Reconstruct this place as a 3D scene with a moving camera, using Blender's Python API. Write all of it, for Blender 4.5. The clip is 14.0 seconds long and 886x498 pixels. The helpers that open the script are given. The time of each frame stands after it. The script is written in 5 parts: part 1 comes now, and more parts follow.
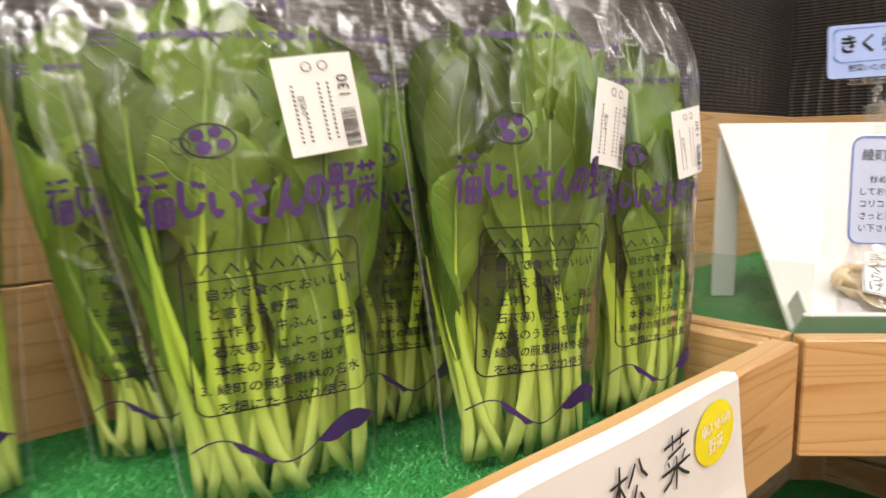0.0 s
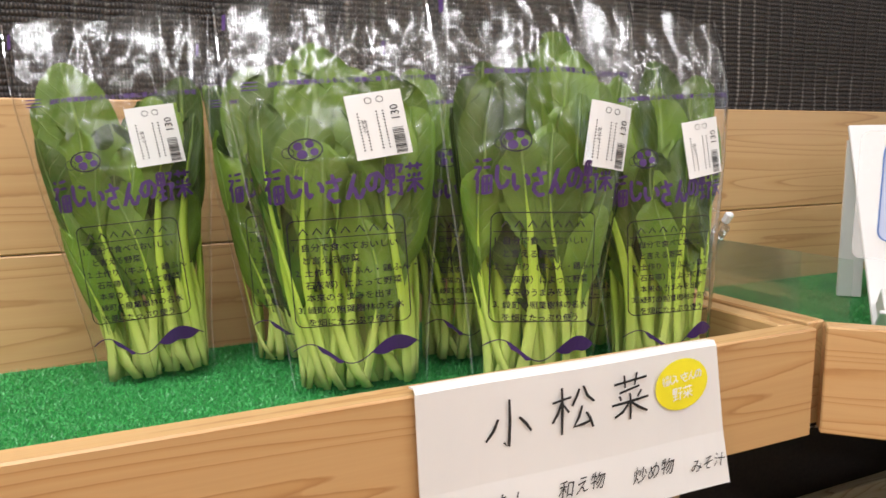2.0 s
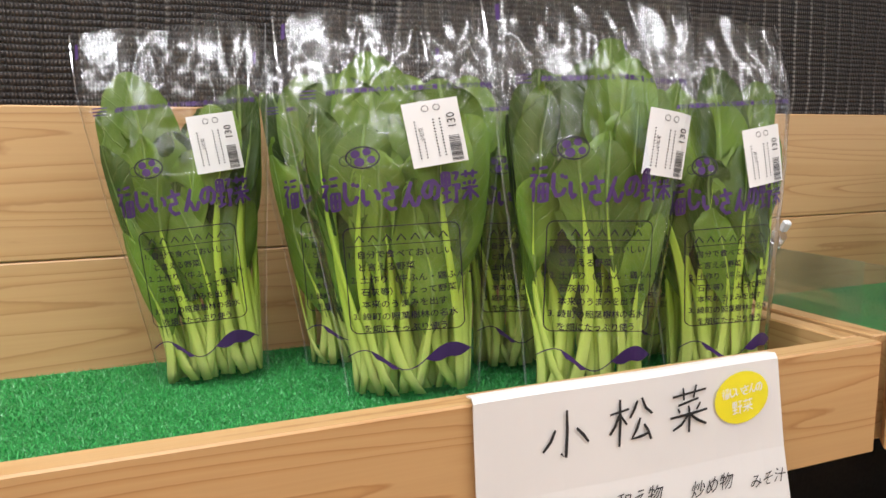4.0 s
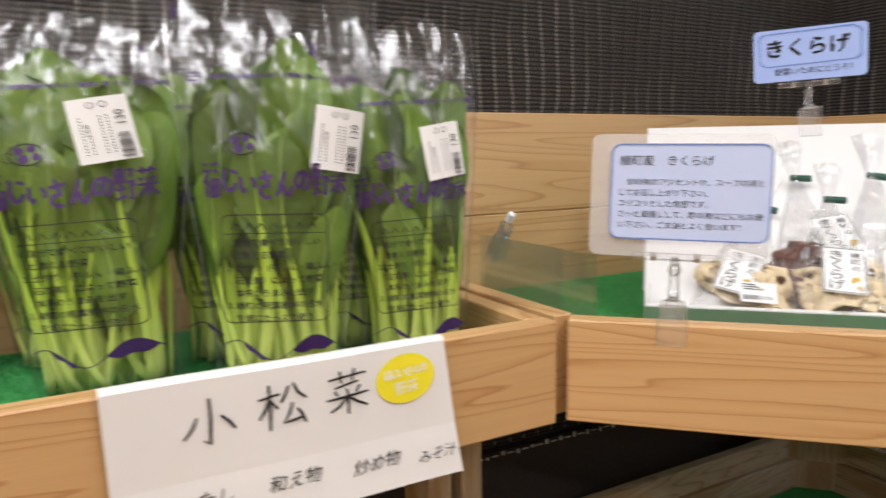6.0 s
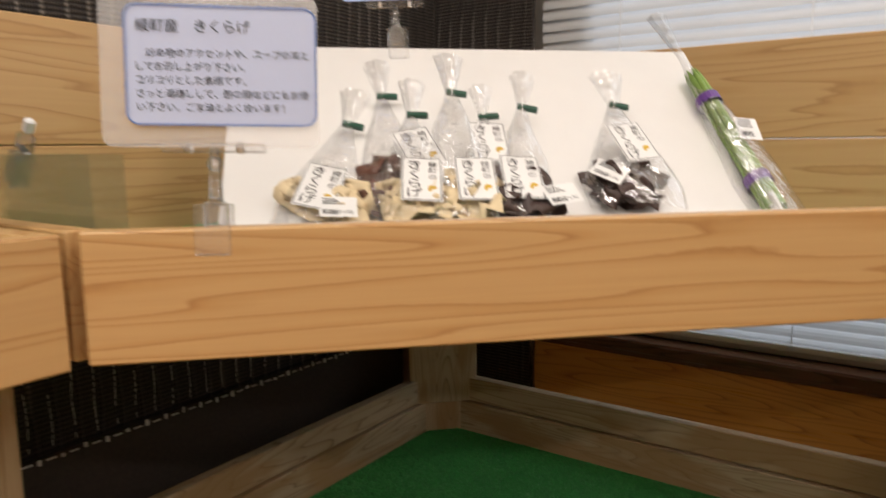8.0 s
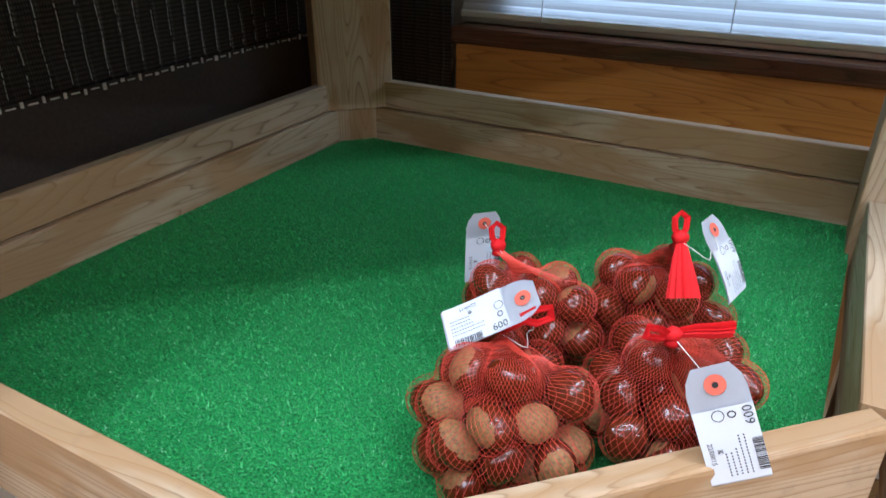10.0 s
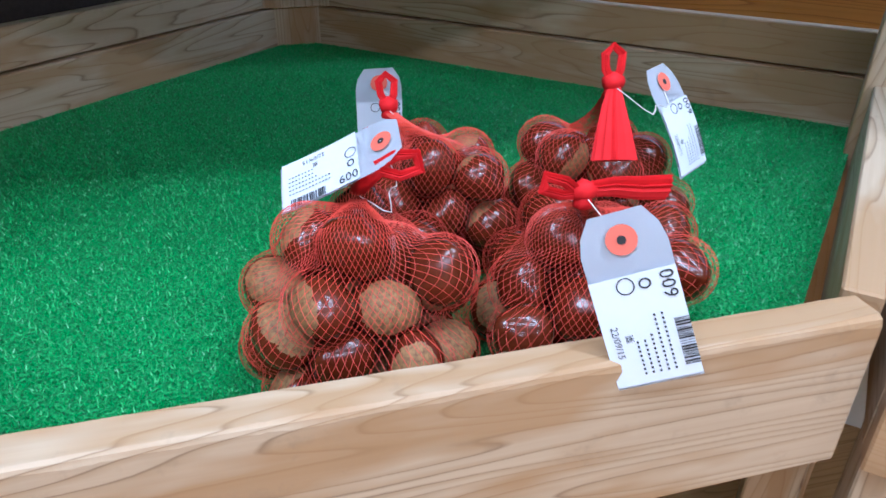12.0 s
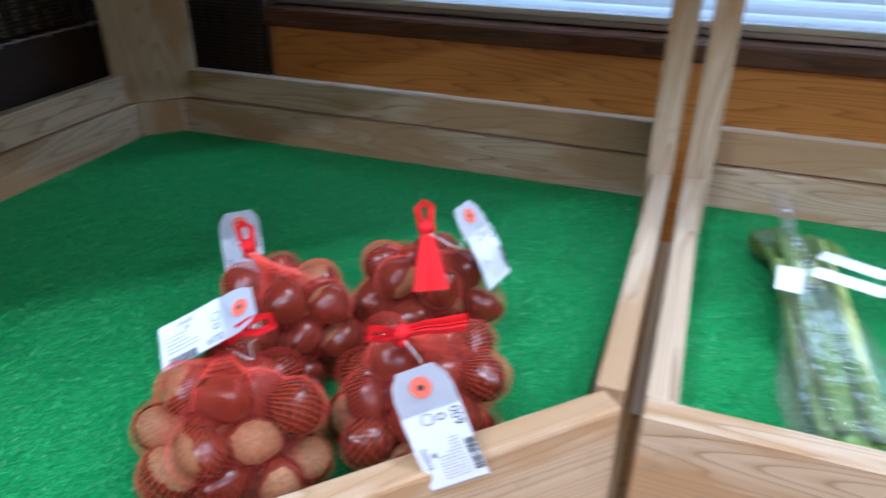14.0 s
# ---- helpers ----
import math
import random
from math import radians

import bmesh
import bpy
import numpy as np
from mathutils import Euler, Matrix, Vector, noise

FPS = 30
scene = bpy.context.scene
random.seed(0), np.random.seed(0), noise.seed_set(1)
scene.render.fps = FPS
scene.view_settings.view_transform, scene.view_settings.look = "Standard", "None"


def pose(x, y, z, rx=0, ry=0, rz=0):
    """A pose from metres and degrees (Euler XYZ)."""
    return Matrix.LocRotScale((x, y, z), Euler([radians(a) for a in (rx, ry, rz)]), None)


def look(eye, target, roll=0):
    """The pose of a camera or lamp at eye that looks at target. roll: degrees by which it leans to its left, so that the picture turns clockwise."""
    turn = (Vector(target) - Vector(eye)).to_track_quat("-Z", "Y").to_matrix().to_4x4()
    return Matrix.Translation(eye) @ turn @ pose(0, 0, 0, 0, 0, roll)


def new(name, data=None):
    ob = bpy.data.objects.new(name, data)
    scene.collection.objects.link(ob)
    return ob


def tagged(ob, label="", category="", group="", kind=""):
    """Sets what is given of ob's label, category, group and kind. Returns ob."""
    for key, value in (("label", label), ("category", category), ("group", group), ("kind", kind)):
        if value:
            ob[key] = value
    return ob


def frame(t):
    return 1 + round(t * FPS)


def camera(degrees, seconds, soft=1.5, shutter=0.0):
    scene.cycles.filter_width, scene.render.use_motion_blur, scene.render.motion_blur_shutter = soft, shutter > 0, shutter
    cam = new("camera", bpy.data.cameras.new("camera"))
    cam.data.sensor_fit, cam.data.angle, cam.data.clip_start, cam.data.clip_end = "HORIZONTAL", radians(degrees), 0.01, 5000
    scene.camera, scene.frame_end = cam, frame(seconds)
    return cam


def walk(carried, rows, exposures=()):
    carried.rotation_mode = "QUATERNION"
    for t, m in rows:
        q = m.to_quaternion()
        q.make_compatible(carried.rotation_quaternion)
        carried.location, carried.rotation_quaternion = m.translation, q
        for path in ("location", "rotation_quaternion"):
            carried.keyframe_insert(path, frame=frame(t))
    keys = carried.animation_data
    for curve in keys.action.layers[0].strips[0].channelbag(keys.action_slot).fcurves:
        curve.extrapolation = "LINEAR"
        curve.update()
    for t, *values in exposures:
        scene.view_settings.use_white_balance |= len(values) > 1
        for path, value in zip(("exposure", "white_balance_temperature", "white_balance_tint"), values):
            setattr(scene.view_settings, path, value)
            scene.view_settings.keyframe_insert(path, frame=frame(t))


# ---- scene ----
cam = camera(64.6, 14.0, 1.5, 0.45)
PATH = [
    (0, (-0.28, -0.557, 1.257), (-0.325, 1.422, 0.97), -0.5),
    (0.5, (-0.24, -0.635, 1.276), (-0.669, 1.298, 0.991), -0.4),
    (1, (-0.263, -0.672, 1.265), (-0.875, 1.209, 0.97), -0.3),
    (1.5, (-0.162, -0.681, 1.259), (-0.807, 1.19, 0.967), -0.6),
    (2, (-0.105, -0.69, 1.263), (-0.804, 1.161, 0.973), -0.6),
    (2.5, (-0.129, -0.686, 1.243), (-0.887, 1.14, 0.942), -0.5),
    (5, (-0.083, -0.7, 1.282), (-0.882, 1.112, 1.005), -0.5),
    (5.5, (-0.015, -0.682, 1.28), (-0.769, 1.149, 0.996), -0.7),
    (6, (0.064, -0.651, 1.261), (-0.476, 1.253, 0.978), -0.9),
    (6.5, (0.083, -0.645, 1.255), (-0.281, 1.301, 0.971), -0.7),
    (7, (0.076, -0.604, 1.242), (-0.141, 1.362, 0.952), -0.6),
    (7.5, (0.118, -0.564, 1.225), (0.191, 1.414, 0.934), -0.7),
    (8, (0.173, -0.537, 1.16), (0.512, 1.41, 0.865), -0.6),
    (8.3, (0.184, -0.518, 1.124), (0.607, 1.402, 0.758), -1.1),
    (8.5, (0.176, -0.517, 1.096), (0.65, 1.363, 0.606), -0.5),
    (8.7, (0.18, -0.521, 1.08), (0.652, 1.329, 0.482), -0.4),
    (10.8, (0.267, -0.445, 0.955), (0.788, 1.227, -0.01), 0.2),
    (11, (0.293, -0.453, 0.933), (0.822, 1.21, -0.043), 0.4),
    (11.5, (0.318, -0.439, 0.881), (0.837, 1.218, -0.112), 0.2),
    (12, (0.324, -0.414, 0.885), (0.77, 1.263, -0.108), 0.3),
    (12.5, (0.328, -0.405, 0.885), (0.756, 1.278, -0.106), 0.3),
    (13, (0.321, -0.403, 0.895), (0.745, 1.283, -0.093), 0.3),
    (13.5, (0.32, -0.432, 0.946), (0.76, 1.257, -0.031), 0.4),
    (13.7, (0.329, -0.45, 0.969), (0.832, 1.238, 0.021), -0.3),
    (14, (0.34, -0.479, 1.011), (1.08, 1.111, 0.049), 0.4),
]
EXPOSURES = [(0, 0.02, 6500, 12), (1.0, -0.06, 6100, 13), (5.0, -0.18, 5900, 13), (6.5, -0.32, 6150, 13), (8.0, -0.5, 6800, 15), (8.6, 0.15, 6700, 12), (10.8, 0.46, 4500, 10), (14, 0.54, 4600, 12)]
walk(cam, [(t, look(eye, target, roll)) for t, eye, target, roll in PATH], EXPOSURES)
# ---- light ----
world = bpy.data.worlds.new("world")
scene.world = world
world.use_nodes = True
world.node_tree.nodes["Background"].inputs[0].default_value = (0.8, 0.9, 1.0, 1)
world.node_tree.nodes["Background"].inputs[1].default_value = 0.3


def area_lamp(name, m, sx, sy, watts, colour=(1, 1, 1)):
    lamp = bpy.data.lights.new(name, "AREA")
    lamp.shape, lamp.size, lamp.size_y, lamp.energy, lamp.color = "RECTANGLE", sx, sy, watts, colour
    ob = new(name, lamp)
    ob.matrix_world = m
    return ob


# lamps above, out of view; the three from y -2.6 back are added fill
LAMPS = [(1.25, -0.50, -45, 1.6, 20), (-0.75, -0.85, 45, 1.6, 28), (0.25, -1.0, 0, 2.4, 20), (-1.2, -2.6, 0, 1.6, 25), (1.5, -2.6, 0, 1.6, 33), (0.2, -3.7, 0, 2.4, 42)]
for tx, ty, turn, length, watts in LAMPS:
    area_lamp("tube_light", pose(tx, ty, 2.62, 0, 0, turn), length, 0.18, watts, (1.0, 0.96, 0.90))

area_lamp("window_daylight", pose(0, 0, 0, 0, 0, -45) @ pose(1.13, 1.066, 1.33, -90, 0, 0), 2.4, 1.04, 15, (0.78, 0.89, 1.0))

# ---- materials ----


class Nodes:
    """A small wrapper for node materials."""

    def __init__(self, name):
        self.mat = bpy.data.materials.new(name)
        self.mat.use_nodes = True
        self.tree = self.mat.node_tree
        self.tree.nodes.clear()
        self.out = self.node("ShaderNodeOutputMaterial")

    def node(self, kind, **values):
        n = self.tree.nodes.new(kind)
        for key, value in values.items():
            if key in n.inputs:
                n.inputs[key].default_value = value
        return n

    def link(self, a, b):
        self.tree.links.new(a, b)

    def coords(self, scale=(1, 1, 1), shift=True):
        tex = self.node("ShaderNodeTexCoord")
        mapping = self.node("ShaderNodeMapping", Scale=scale)
        self.link(tex.outputs["Object"], mapping.inputs["Vector"])
        if shift:
            info = self.node("ShaderNodeObjectInfo")
            mul = self.node("ShaderNodeVectorMath")
            mul.operation = "SCALE"
            mul.inputs[0].default_value = (7.3, 3.1, 5.7)
            self.link(info.outputs["Random"], mul.inputs["Scale"])
            self.link(mul.outputs[0], mapping.inputs["Location"])
        return mapping.outputs[0]

    def noise(self, vector, scale, detail=4, rough=0.6, distortion=0.0):
        n = self.node("ShaderNodeTexNoise", Scale=scale, Detail=detail, Roughness=rough, Distortion=distortion)
        if vector is not None:
            self.link(vector, n.inputs["Vector"])
        return n.outputs["Fac"]

    def ramp(self, fac, stops):
        n = self.node("ShaderNodeValToRGB")
        e = n.color_ramp.elements
        while len(e) < len(stops):
            e.new(0.5)
        for item, (at, colour) in zip(e, stops):
            item.position, item.color = at, (*colour, 1)
        self.link(fac, n.inputs["Fac"])
        return n.outputs["Color"]

    def mix(self, fac, a, b, blend="MIX"):
        n = self.node("ShaderNodeMix")
        n.data_type, n.blend_type = "RGBA", blend
        for value, socket in ((fac, n.inputs[0]), (a, n.inputs[6]), (b, n.inputs[7])):
            if isinstance(value, (int, float)):
                socket.default_value = value
            elif isinstance(value, tuple):
                socket.default_value = (*value, 1)
            else:
                self.link(value, socket)
        return n.outputs[2]

    def math(self, op, a, b=0.0):
        n = self.node("ShaderNodeMath")
        n.operation = op
        for value, socket in ((a, n.inputs[0]), (b, n.inputs[1])):
            if isinstance(value, (int, float)):
                socket.default_value = value
            else:
                self.link(value, socket)
        return n.outputs[0]

    def bump(self, height, strength=0.3, distance=0.002):
        n = self.node("ShaderNodeBump", Strength=strength, Distance=distance)
        self.link(height, n.inputs["Height"])
        return n.outputs[0]

    def surface(self, colour, rough=0.5, bump=None, metal=0.0, spec=0.5, **more):
        b = self.node("ShaderNodeBsdfPrincipled", Metallic=metal, **more)
        b.inputs["Specular IOR Level"].default_value = spec
        if isinstance(colour, tuple):
            b.inputs["Base Color"].default_value = (*colour, 1)
        else:
            self.link(colour, b.inputs["Base Color"])
        if isinstance(rough, (int, float)):
            b.inputs["Roughness"].default_value = rough
        else:
            self.link(rough, b.inputs["Roughness"])
        if bump is not None:
            self.link(bump, b.inputs["Normal"])
        self.link(b.outputs[0], self.out.inputs["Surface"])
        return self.mat


def wood(name, light, mid, dark, rough=0.45, ring=1.0, stain=0.0, figure=0.38):
    """Softwood: long grain on the object's x axis, growth lines that open into arches, fine fibres."""
    n = Nodes(name)
    v = n.coords((1.0, 1.0, 1.0))
    long = n.node("ShaderNodeMapping", Scale=(figure, 7.0, 7.0))
    n.link(v, long.inputs["Vector"])
    warp = n.noise(long.outputs[0], 2.2, 2, 0.45)
    rings = n.math("FRACT", n.math("ADD", n.math("MULTIPLY", warp, 24.0 * ring), n.math("MULTIPLY", n.noise(v, 60, 2), 0.12)))
    lines = n.ramp(rings, [(0.0, light), (0.5, light), (0.82, mid), (0.93, dark), (1.0, light)])
    fine_map = n.node("ShaderNodeMapping", Scale=(6.0, 260.0, 260.0))
    n.link(v, fine_map.inputs["Vector"])
    fine = n.noise(fine_map.outputs[0], 1.0, 3, 0.6)
    broad = n.noise(v, 3.5, 3, 0.5)
    c = n.mix(n.math("MULTIPLY", fine, 0.42), lines, dark)
    c = n.mix(n.math("MULTIPLY", broad, 0.22), c, light)
    if stain:
        spread = n.node("ShaderNodeMapping", Scale=(2.2, 11.0, 11.0))
        n.link(v, spread.inputs["Vector"])
        patch = n.ramp(n.noise(spread.outputs[0], 1.3, 4, 0.55), [(0.47, (0, 0, 0)), (0.54, (1, 1, 1))])
        c = n.mix(n.math("MULTIPLY", patch, stain), c, (0.33, 0.19, 0.075))
        grime = n.ramp(n.noise(v, 26, 5, 0.7), [(0.60, (0, 0, 0)), (0.72, (1, 1, 1))])
        c = n.mix(n.math("MULTIPLY", grime, 0.35), c, (0.20, 0.15, 0.10))
    return n.surface(c, n.math("ADD", n.math("MULTIPLY", fine, 0.2), rough - 0.1), n.bump(fine, 0.12, 0.0006))


def plain(name, colour, rough=0.6, vary=0.06, scale=30.0, metal=0.0, spec=0.5):
    n = Nodes(name)
    v = n.coords()
    k = n.noise(v, scale, 4)
    c = n.mix(k, tuple(x * (1 - vary) for x in colour), tuple(min(1, x * (1 + vary)) for x in colour))
    return n.surface(c, rough, n.bump(n.noise(v, scale * 8, 2), 0.06, 0.001), metal, spec)


WOOD = wood("pale_pine", (0.58, 0.37, 0.165), (0.52, 0.305, 0.12), (0.38, 0.19, 0.065), 0.42, 0.8)
WOOD_LOW = wood("bare_pine", (0.50, 0.385, 0.25), (0.43, 0.31, 0.18), (0.21, 0.135, 0.07), 0.7, 1.15, 0.75, 0.6)
WOOD_PANEL = wood("panel_pine", (0.60, 0.385, 0.18), (0.54, 0.325, 0.135), (0.40, 0.215, 0.085), 0.4, 0.55)
WOOD_SILL = wood("varnished_wood", (0.62, 0.31, 0.06), (0.51, 0.235, 0.045), (0.33, 0.13, 0.025), 0.3)
WOOD_DARK = wood("dark_varnished_wood", (0.13, 0.05, 0.025), (0.09, 0.034, 0.018), (0.05, 0.02, 0.012), 0.25)
PLASTER = plain("plaster", (0.72, 0.70, 0.66), 0.85)
FLOOR_MAT = wood("floor_wood", (0.50, 0.30, 0.12), (0.42, 0.23, 0.08), (0.26, 0.13, 0.04), 0.35)
# for the added unseen walls; brown to dim fill light and film reflections
WALL_WOOD = wood("shop_wall_wood", (0.50, 0.37, 0.23), (0.43, 0.31, 0.18), (0.28, 0.18, 0.10), 0.6)
CARDBOARD_WHITE = plain("white_board", (0.72, 0.71, 0.69), 0.6, 0.03)
PAPER = plain("white_paper", (0.80, 0.80, 0.79), 0.55, 0.02)


def turf_material():
    n = Nodes("green_turf")
    v = n.coords((1, 1, 1), False)
    a = n.noise(v, 420, 3, 0.7)
    b = n.noise(v, 18, 3)
    c = n.ramp(a, [(0.36, (0.004, 0.065, 0.014)), (0.5, (0.028, 0.26, 0.05)), (0.66, (0.10, 0.47, 0.13))])
    c = n.mix(n.math("MULTIPLY", b, 0.3), c, (0.006, 0.12, 0.03))
    return n.surface(c, 0.55, n.bump(a, 0.8, 0.004), 0, 0.4)


TURF = turf_material()


def fabric_material():
    """Coarse brown weave: rows of loops with short upright threads, pale cords every few centimetres."""
    n = Nodes("brown_mesh_cloth")
    v = n.coords((1, 1, 1), False)
    sep = n.node("ShaderNodeSeparateXYZ")
    n.link(v, sep.inputs[0])
    wob = n.noise(v, 26, 3)
    sway = n.math("MULTIPLY", n.noise(v, 5, 2), 0.03)
    z = n.math("ADD", sep.outputs[2], n.math("MULTIPLY", wob, 0.004))
    x = n.math("ADD", sep.outputs[0], sway)
    row = n.math("MULTIPLY", n.math("ADD", n.math("SINE", n.math("MULTIPLY", z, 2 * math.pi / 0.0066)), 1.0), 0.5)
    thread = n.math("MULTIPLY", n.math("ADD", n.math("SINE", n.math("ADD", n.math("MULTIPLY", x, 2 * math.pi / 0.0036), n.math("MULTIPLY", wob, 9.0))), 1.0), 0.5)
    cord = n.math("POWER", n.math("MULTIPLY", n.math("ADD", n.math("SINE", n.math("MULTIPLY", x, 2 * math.pi / 0.029)), 1.0), 0.5), 22.0)
    gap = n.math("POWER", n.math("MULTIPLY", n.math("ADD", n.math("SINE", n.math("ADD", n.math("MULTIPLY", x, 2 * math.pi / 0.029), 1.4)), 1.0), 0.5), 10.0)
    speck = n.noise(v, 420, 2, 0.7)
    loops = n.math("MULTIPLY", n.math("POWER", row, 0.8), n.math("ADD", n.math("MULTIPLY", thread, 0.9), 0.1))
    c = n.mix(loops, (0.005, 0.0035, 0.003), (0.085, 0.067, 0.054))
    c = n.mix(n.math("MULTIPLY", speck, 0.35), c, (0.030, 0.021, 0.016))
    c = n.mix(n.math("MULTIPLY", gap, 0.55), c, (0.004, 0.003, 0.003))
    # sheen of the cords painted into their colour, in broad noise patches
    lit = n.ramp(n.noise(v, 3.2, 3), [(0.48, (0.03, 0.03, 0.03)), (0.64, (1, 1, 1))])
    c = n.mix(n.math("MULTIPLY", n.math("MULTIPLY", cord, lit), n.math("ADD", n.math("MULTIPLY", row, 0.7), 0.15)), c, (0.30, 0.275, 0.245))
    return n.surface(c, 0.6, n.bump(n.math("ADD", loops, cord), 0.7, 0.003), 0, 0.4)


FABRIC = fabric_material()

# ---- building helpers ----
S = math.sqrt(0.5)
LEFT = pose(0, 0, 0, 0, 0, 45)     # x along the left wall, y into it
RIGHT = pose(0, 0, 0, 0, 0, -45)   # x along the window wall, y into it
FRONT = Matrix.Identity(4)


def part(name, bm, material, parent=None, label="", m=None, smooth=False):
    me = bpy.data.meshes.new(name)
    bm.to_mesh(me)
    bm.free()
    for mat in material if isinstance(material, (list, tuple)) else [material]:
        me.materials.append(mat)
    if smooth:
        for p in me.polygons:
            p.use_smooth = True
    ob = new(name, me)
    if m is not None:
        ob.matrix_world = m
    if parent is not None:
        ob.parent = parent
        ob.matrix_parent_inverse = parent.matrix_world.inverted()
    if label:
        ob["label"] = label
    return ob


def box(sx, sy, sz, bevel=0.0015, seg=1):
    bm = bmesh.new()
    bmesh.ops.create_cube(bm, size=1)
    bmesh.ops.scale(bm, vec=(sx, sy, sz), verts=bm.verts)
    if bevel:
        bmesh.ops.bevel(bm, geom=list(bm.edges), offset=bevel, segments=seg, affect="EDGES", profile=0.5)
    return bm


def board(name, x0, x1, y0, y1, z0, z1, frame_m, material, parent=None, label="", bevel=0.0015, upright=False):
    """A board between local bounds; its grain runs along local x, or upwards when upright."""
    sx, sy, sz = x1 - x0, y1 - y0, z1 - z0
    c = Matrix.Translation(((x0 + x1) / 2, (y0 + y1) / 2, (z0 + z1) / 2))
    if upright:
        return part(name, box(sz, sy, sx, bevel), material, parent, label, frame_m @ c @ pose(0, 0, 0, 0, -90, 0))
    if sy > sx:
        return part(name, box(sy, sx, sz, bevel), material, parent, label, frame_m @ c @ pose(0, 0, 0, 0, 0, 90))
    return part(name, box(sx, sy, sz, bevel), material, parent, label, frame_m @ c)


def slab(name, outline, z0, z1, material, parent=None, label="", cuts=0):
    """A flat slab with the given outline."""
    bm = bmesh.new()
    top = [bm.verts.new((x, y, z1)) for x, y in outline]
    low = [bm.verts.new((x, y, z0)) for x, y in outline]
    bm.faces.new(top)
    bm.faces.new(low[::-1])
    for i in range(len(top)):
        j = (i + 1) % len(top)
        bm.faces.new((low[i], low[j], top[j], top[i]))
    bmesh.ops.recalc_face_normals(bm, faces=bm.faces)
    return part(name, bm, material, parent, label)


def thing(name, m=None, label="", category="", group="", kind=""):
    ob = new(name)
    ob.empty_display_size = 0.05
    if m is not None:
        ob.matrix_world = m
    bpy.context.view_layer.update()
    return tagged(ob, label, category, group, kind)


def uv(u, w):
    """Plan point u along the left wall and w into it."""
    return (S * (u - w), S * (u + w))


def vd(v, d):
    """Plan point v along the window wall and d into it."""
    return (S * (v + d), S * (d - v))


# ---- the place ----
WALL_W, WALL_D = 0.42, 1.10        # left wall and window wall
BACK_W, BACK_D = 0.36, 0.93        # faces of the upper back panels
RAIL_W, RAIL_D = 0.27, 0.825       # faces of the lower rails
END_V = 0.5685                     # right flank of the corner stand


def structure(name, ob, label, cat):
    ob.name = name
    return tagged(ob, label, cat, kind="structure")


structure("floor", board("floor", -3.2, 3.2, -4.2, 1.6, -0.1, 0.0, FRONT, FLOOR_MAT, bevel=0), "orange-brown wooden shop floor", "floor")
structure("ceiling", board("ceiling", -3.2, 3.2, -4.2, 1.6, 2.7, 2.8, FRONT, PLASTER, bevel=0), "plain white shop ceiling", "ceiling")
structure("wall_left", board("wall_left", -4.4, WALL_D + 0.3, WALL_W, WALL_W + 0.1, 0, 2.7, LEFT, PLASTER, bevel=0), "pale plaster wall behind a brown mesh curtain", "wall")
structure("wall_window", board("wall_window", -0.8, 4.0, WALL_D, WALL_D + 0.1, 0, 2.7, RIGHT, PLASTER, bevel=0), "pale plaster wall behind the window blind", "wall")
# three unseen walls added to close the room, darkened to cut bounce
structure("wall_back", board("wall_back", -3.2, 3.2, -4.3, -4.2, 0, 2.7, FRONT, WALL_WOOD, bevel=0), "plain brown wall added out of view to close the room", "wall")
structure("wall_side", board("wall_side", -3.3, -3.2, -4.3, 1.6, 0, 2.7, FRONT, WALL_WOOD, bevel=0), "plain brown wall added out of view to close the room", "wall")
structure("wall_far", board("wall_far", 3.2, 3.3, -4.3, 1.6, 0, 2.7, FRONT, WALL_WOOD, bevel=0), "plain brown wall added out of view to close the room", "wall")

# left stand
stand_left = thing("display_stand", LEFT, "pale pine produce stand with a turf-lined upper tray", "display stand")
board("front_board", -1.7, -0.012, 0, 0.022, 1.0, 1.1, LEFT, WOOD, stand_left)
board("side_board", -0.034, -0.012, 0.0225, BACK_W - 0.001, 1.0, 1.1, LEFT, WOOD, stand_left)
board("back_panel", -1.7, -0.004, BACK_W, BACK_W + 0.02, 1.03, 1.163, LEFT, WOOD_PANEL, stand_left)
board("back_panel", -1.7, -0.004, BACK_W, BACK_W + 0.02, 1.164, 1.312, LEFT, WOOD_PANEL, stand_left)
slab("turf", [uv(-1.7, 0.0225), uv(-0.0345, 0.0225), uv(-0.0345, BACK_W - 0.002), uv(-1.7, BACK_W - 0.002)], 1.02, 1.05, TURF, stand_left, "green artificial turf lining")

board("post", -0.046, -0.014, 0.20, 0.268, 0.0, 0.999, LEFT, WOOD_LOW, stand_left, upright=True)

# corner stand
stand = thing("display_stand", FRONT, "pale pine corner stand with two turf-lined trays", "display stand")
board("front_board", 0, 0.804, 0, 0.022, 1.0, 1.1, FRONT, WOOD, stand)
board("side_board", 0.0, 0.022, 0.018, BACK_W - 0.001, 1.0, 1.1, LEFT, WOOD, stand)
board("side_board", END_V - 0.022, END_V, END_V + 0.018, BACK_D - 0.001, 1.0, 1.1, RIGHT, WOOD, stand)
board("back_panel", 0.0, BACK_D + 0.02, BACK_W, BACK_W + 0.02, 1.03, 1.163, LEFT, WOOD_PANEL, stand)
board("back_panel", 0.0, BACK_D + 0.02, BACK_W, BACK_W + 0.02, 1.164, 1.312, LEFT, WOOD_PANEL, stand)
board("back_panel", -BACK_W, END_V, BACK_D, BACK_D + 0.02, 1.03, 1.163, RIGHT, WOOD_PANEL, stand)
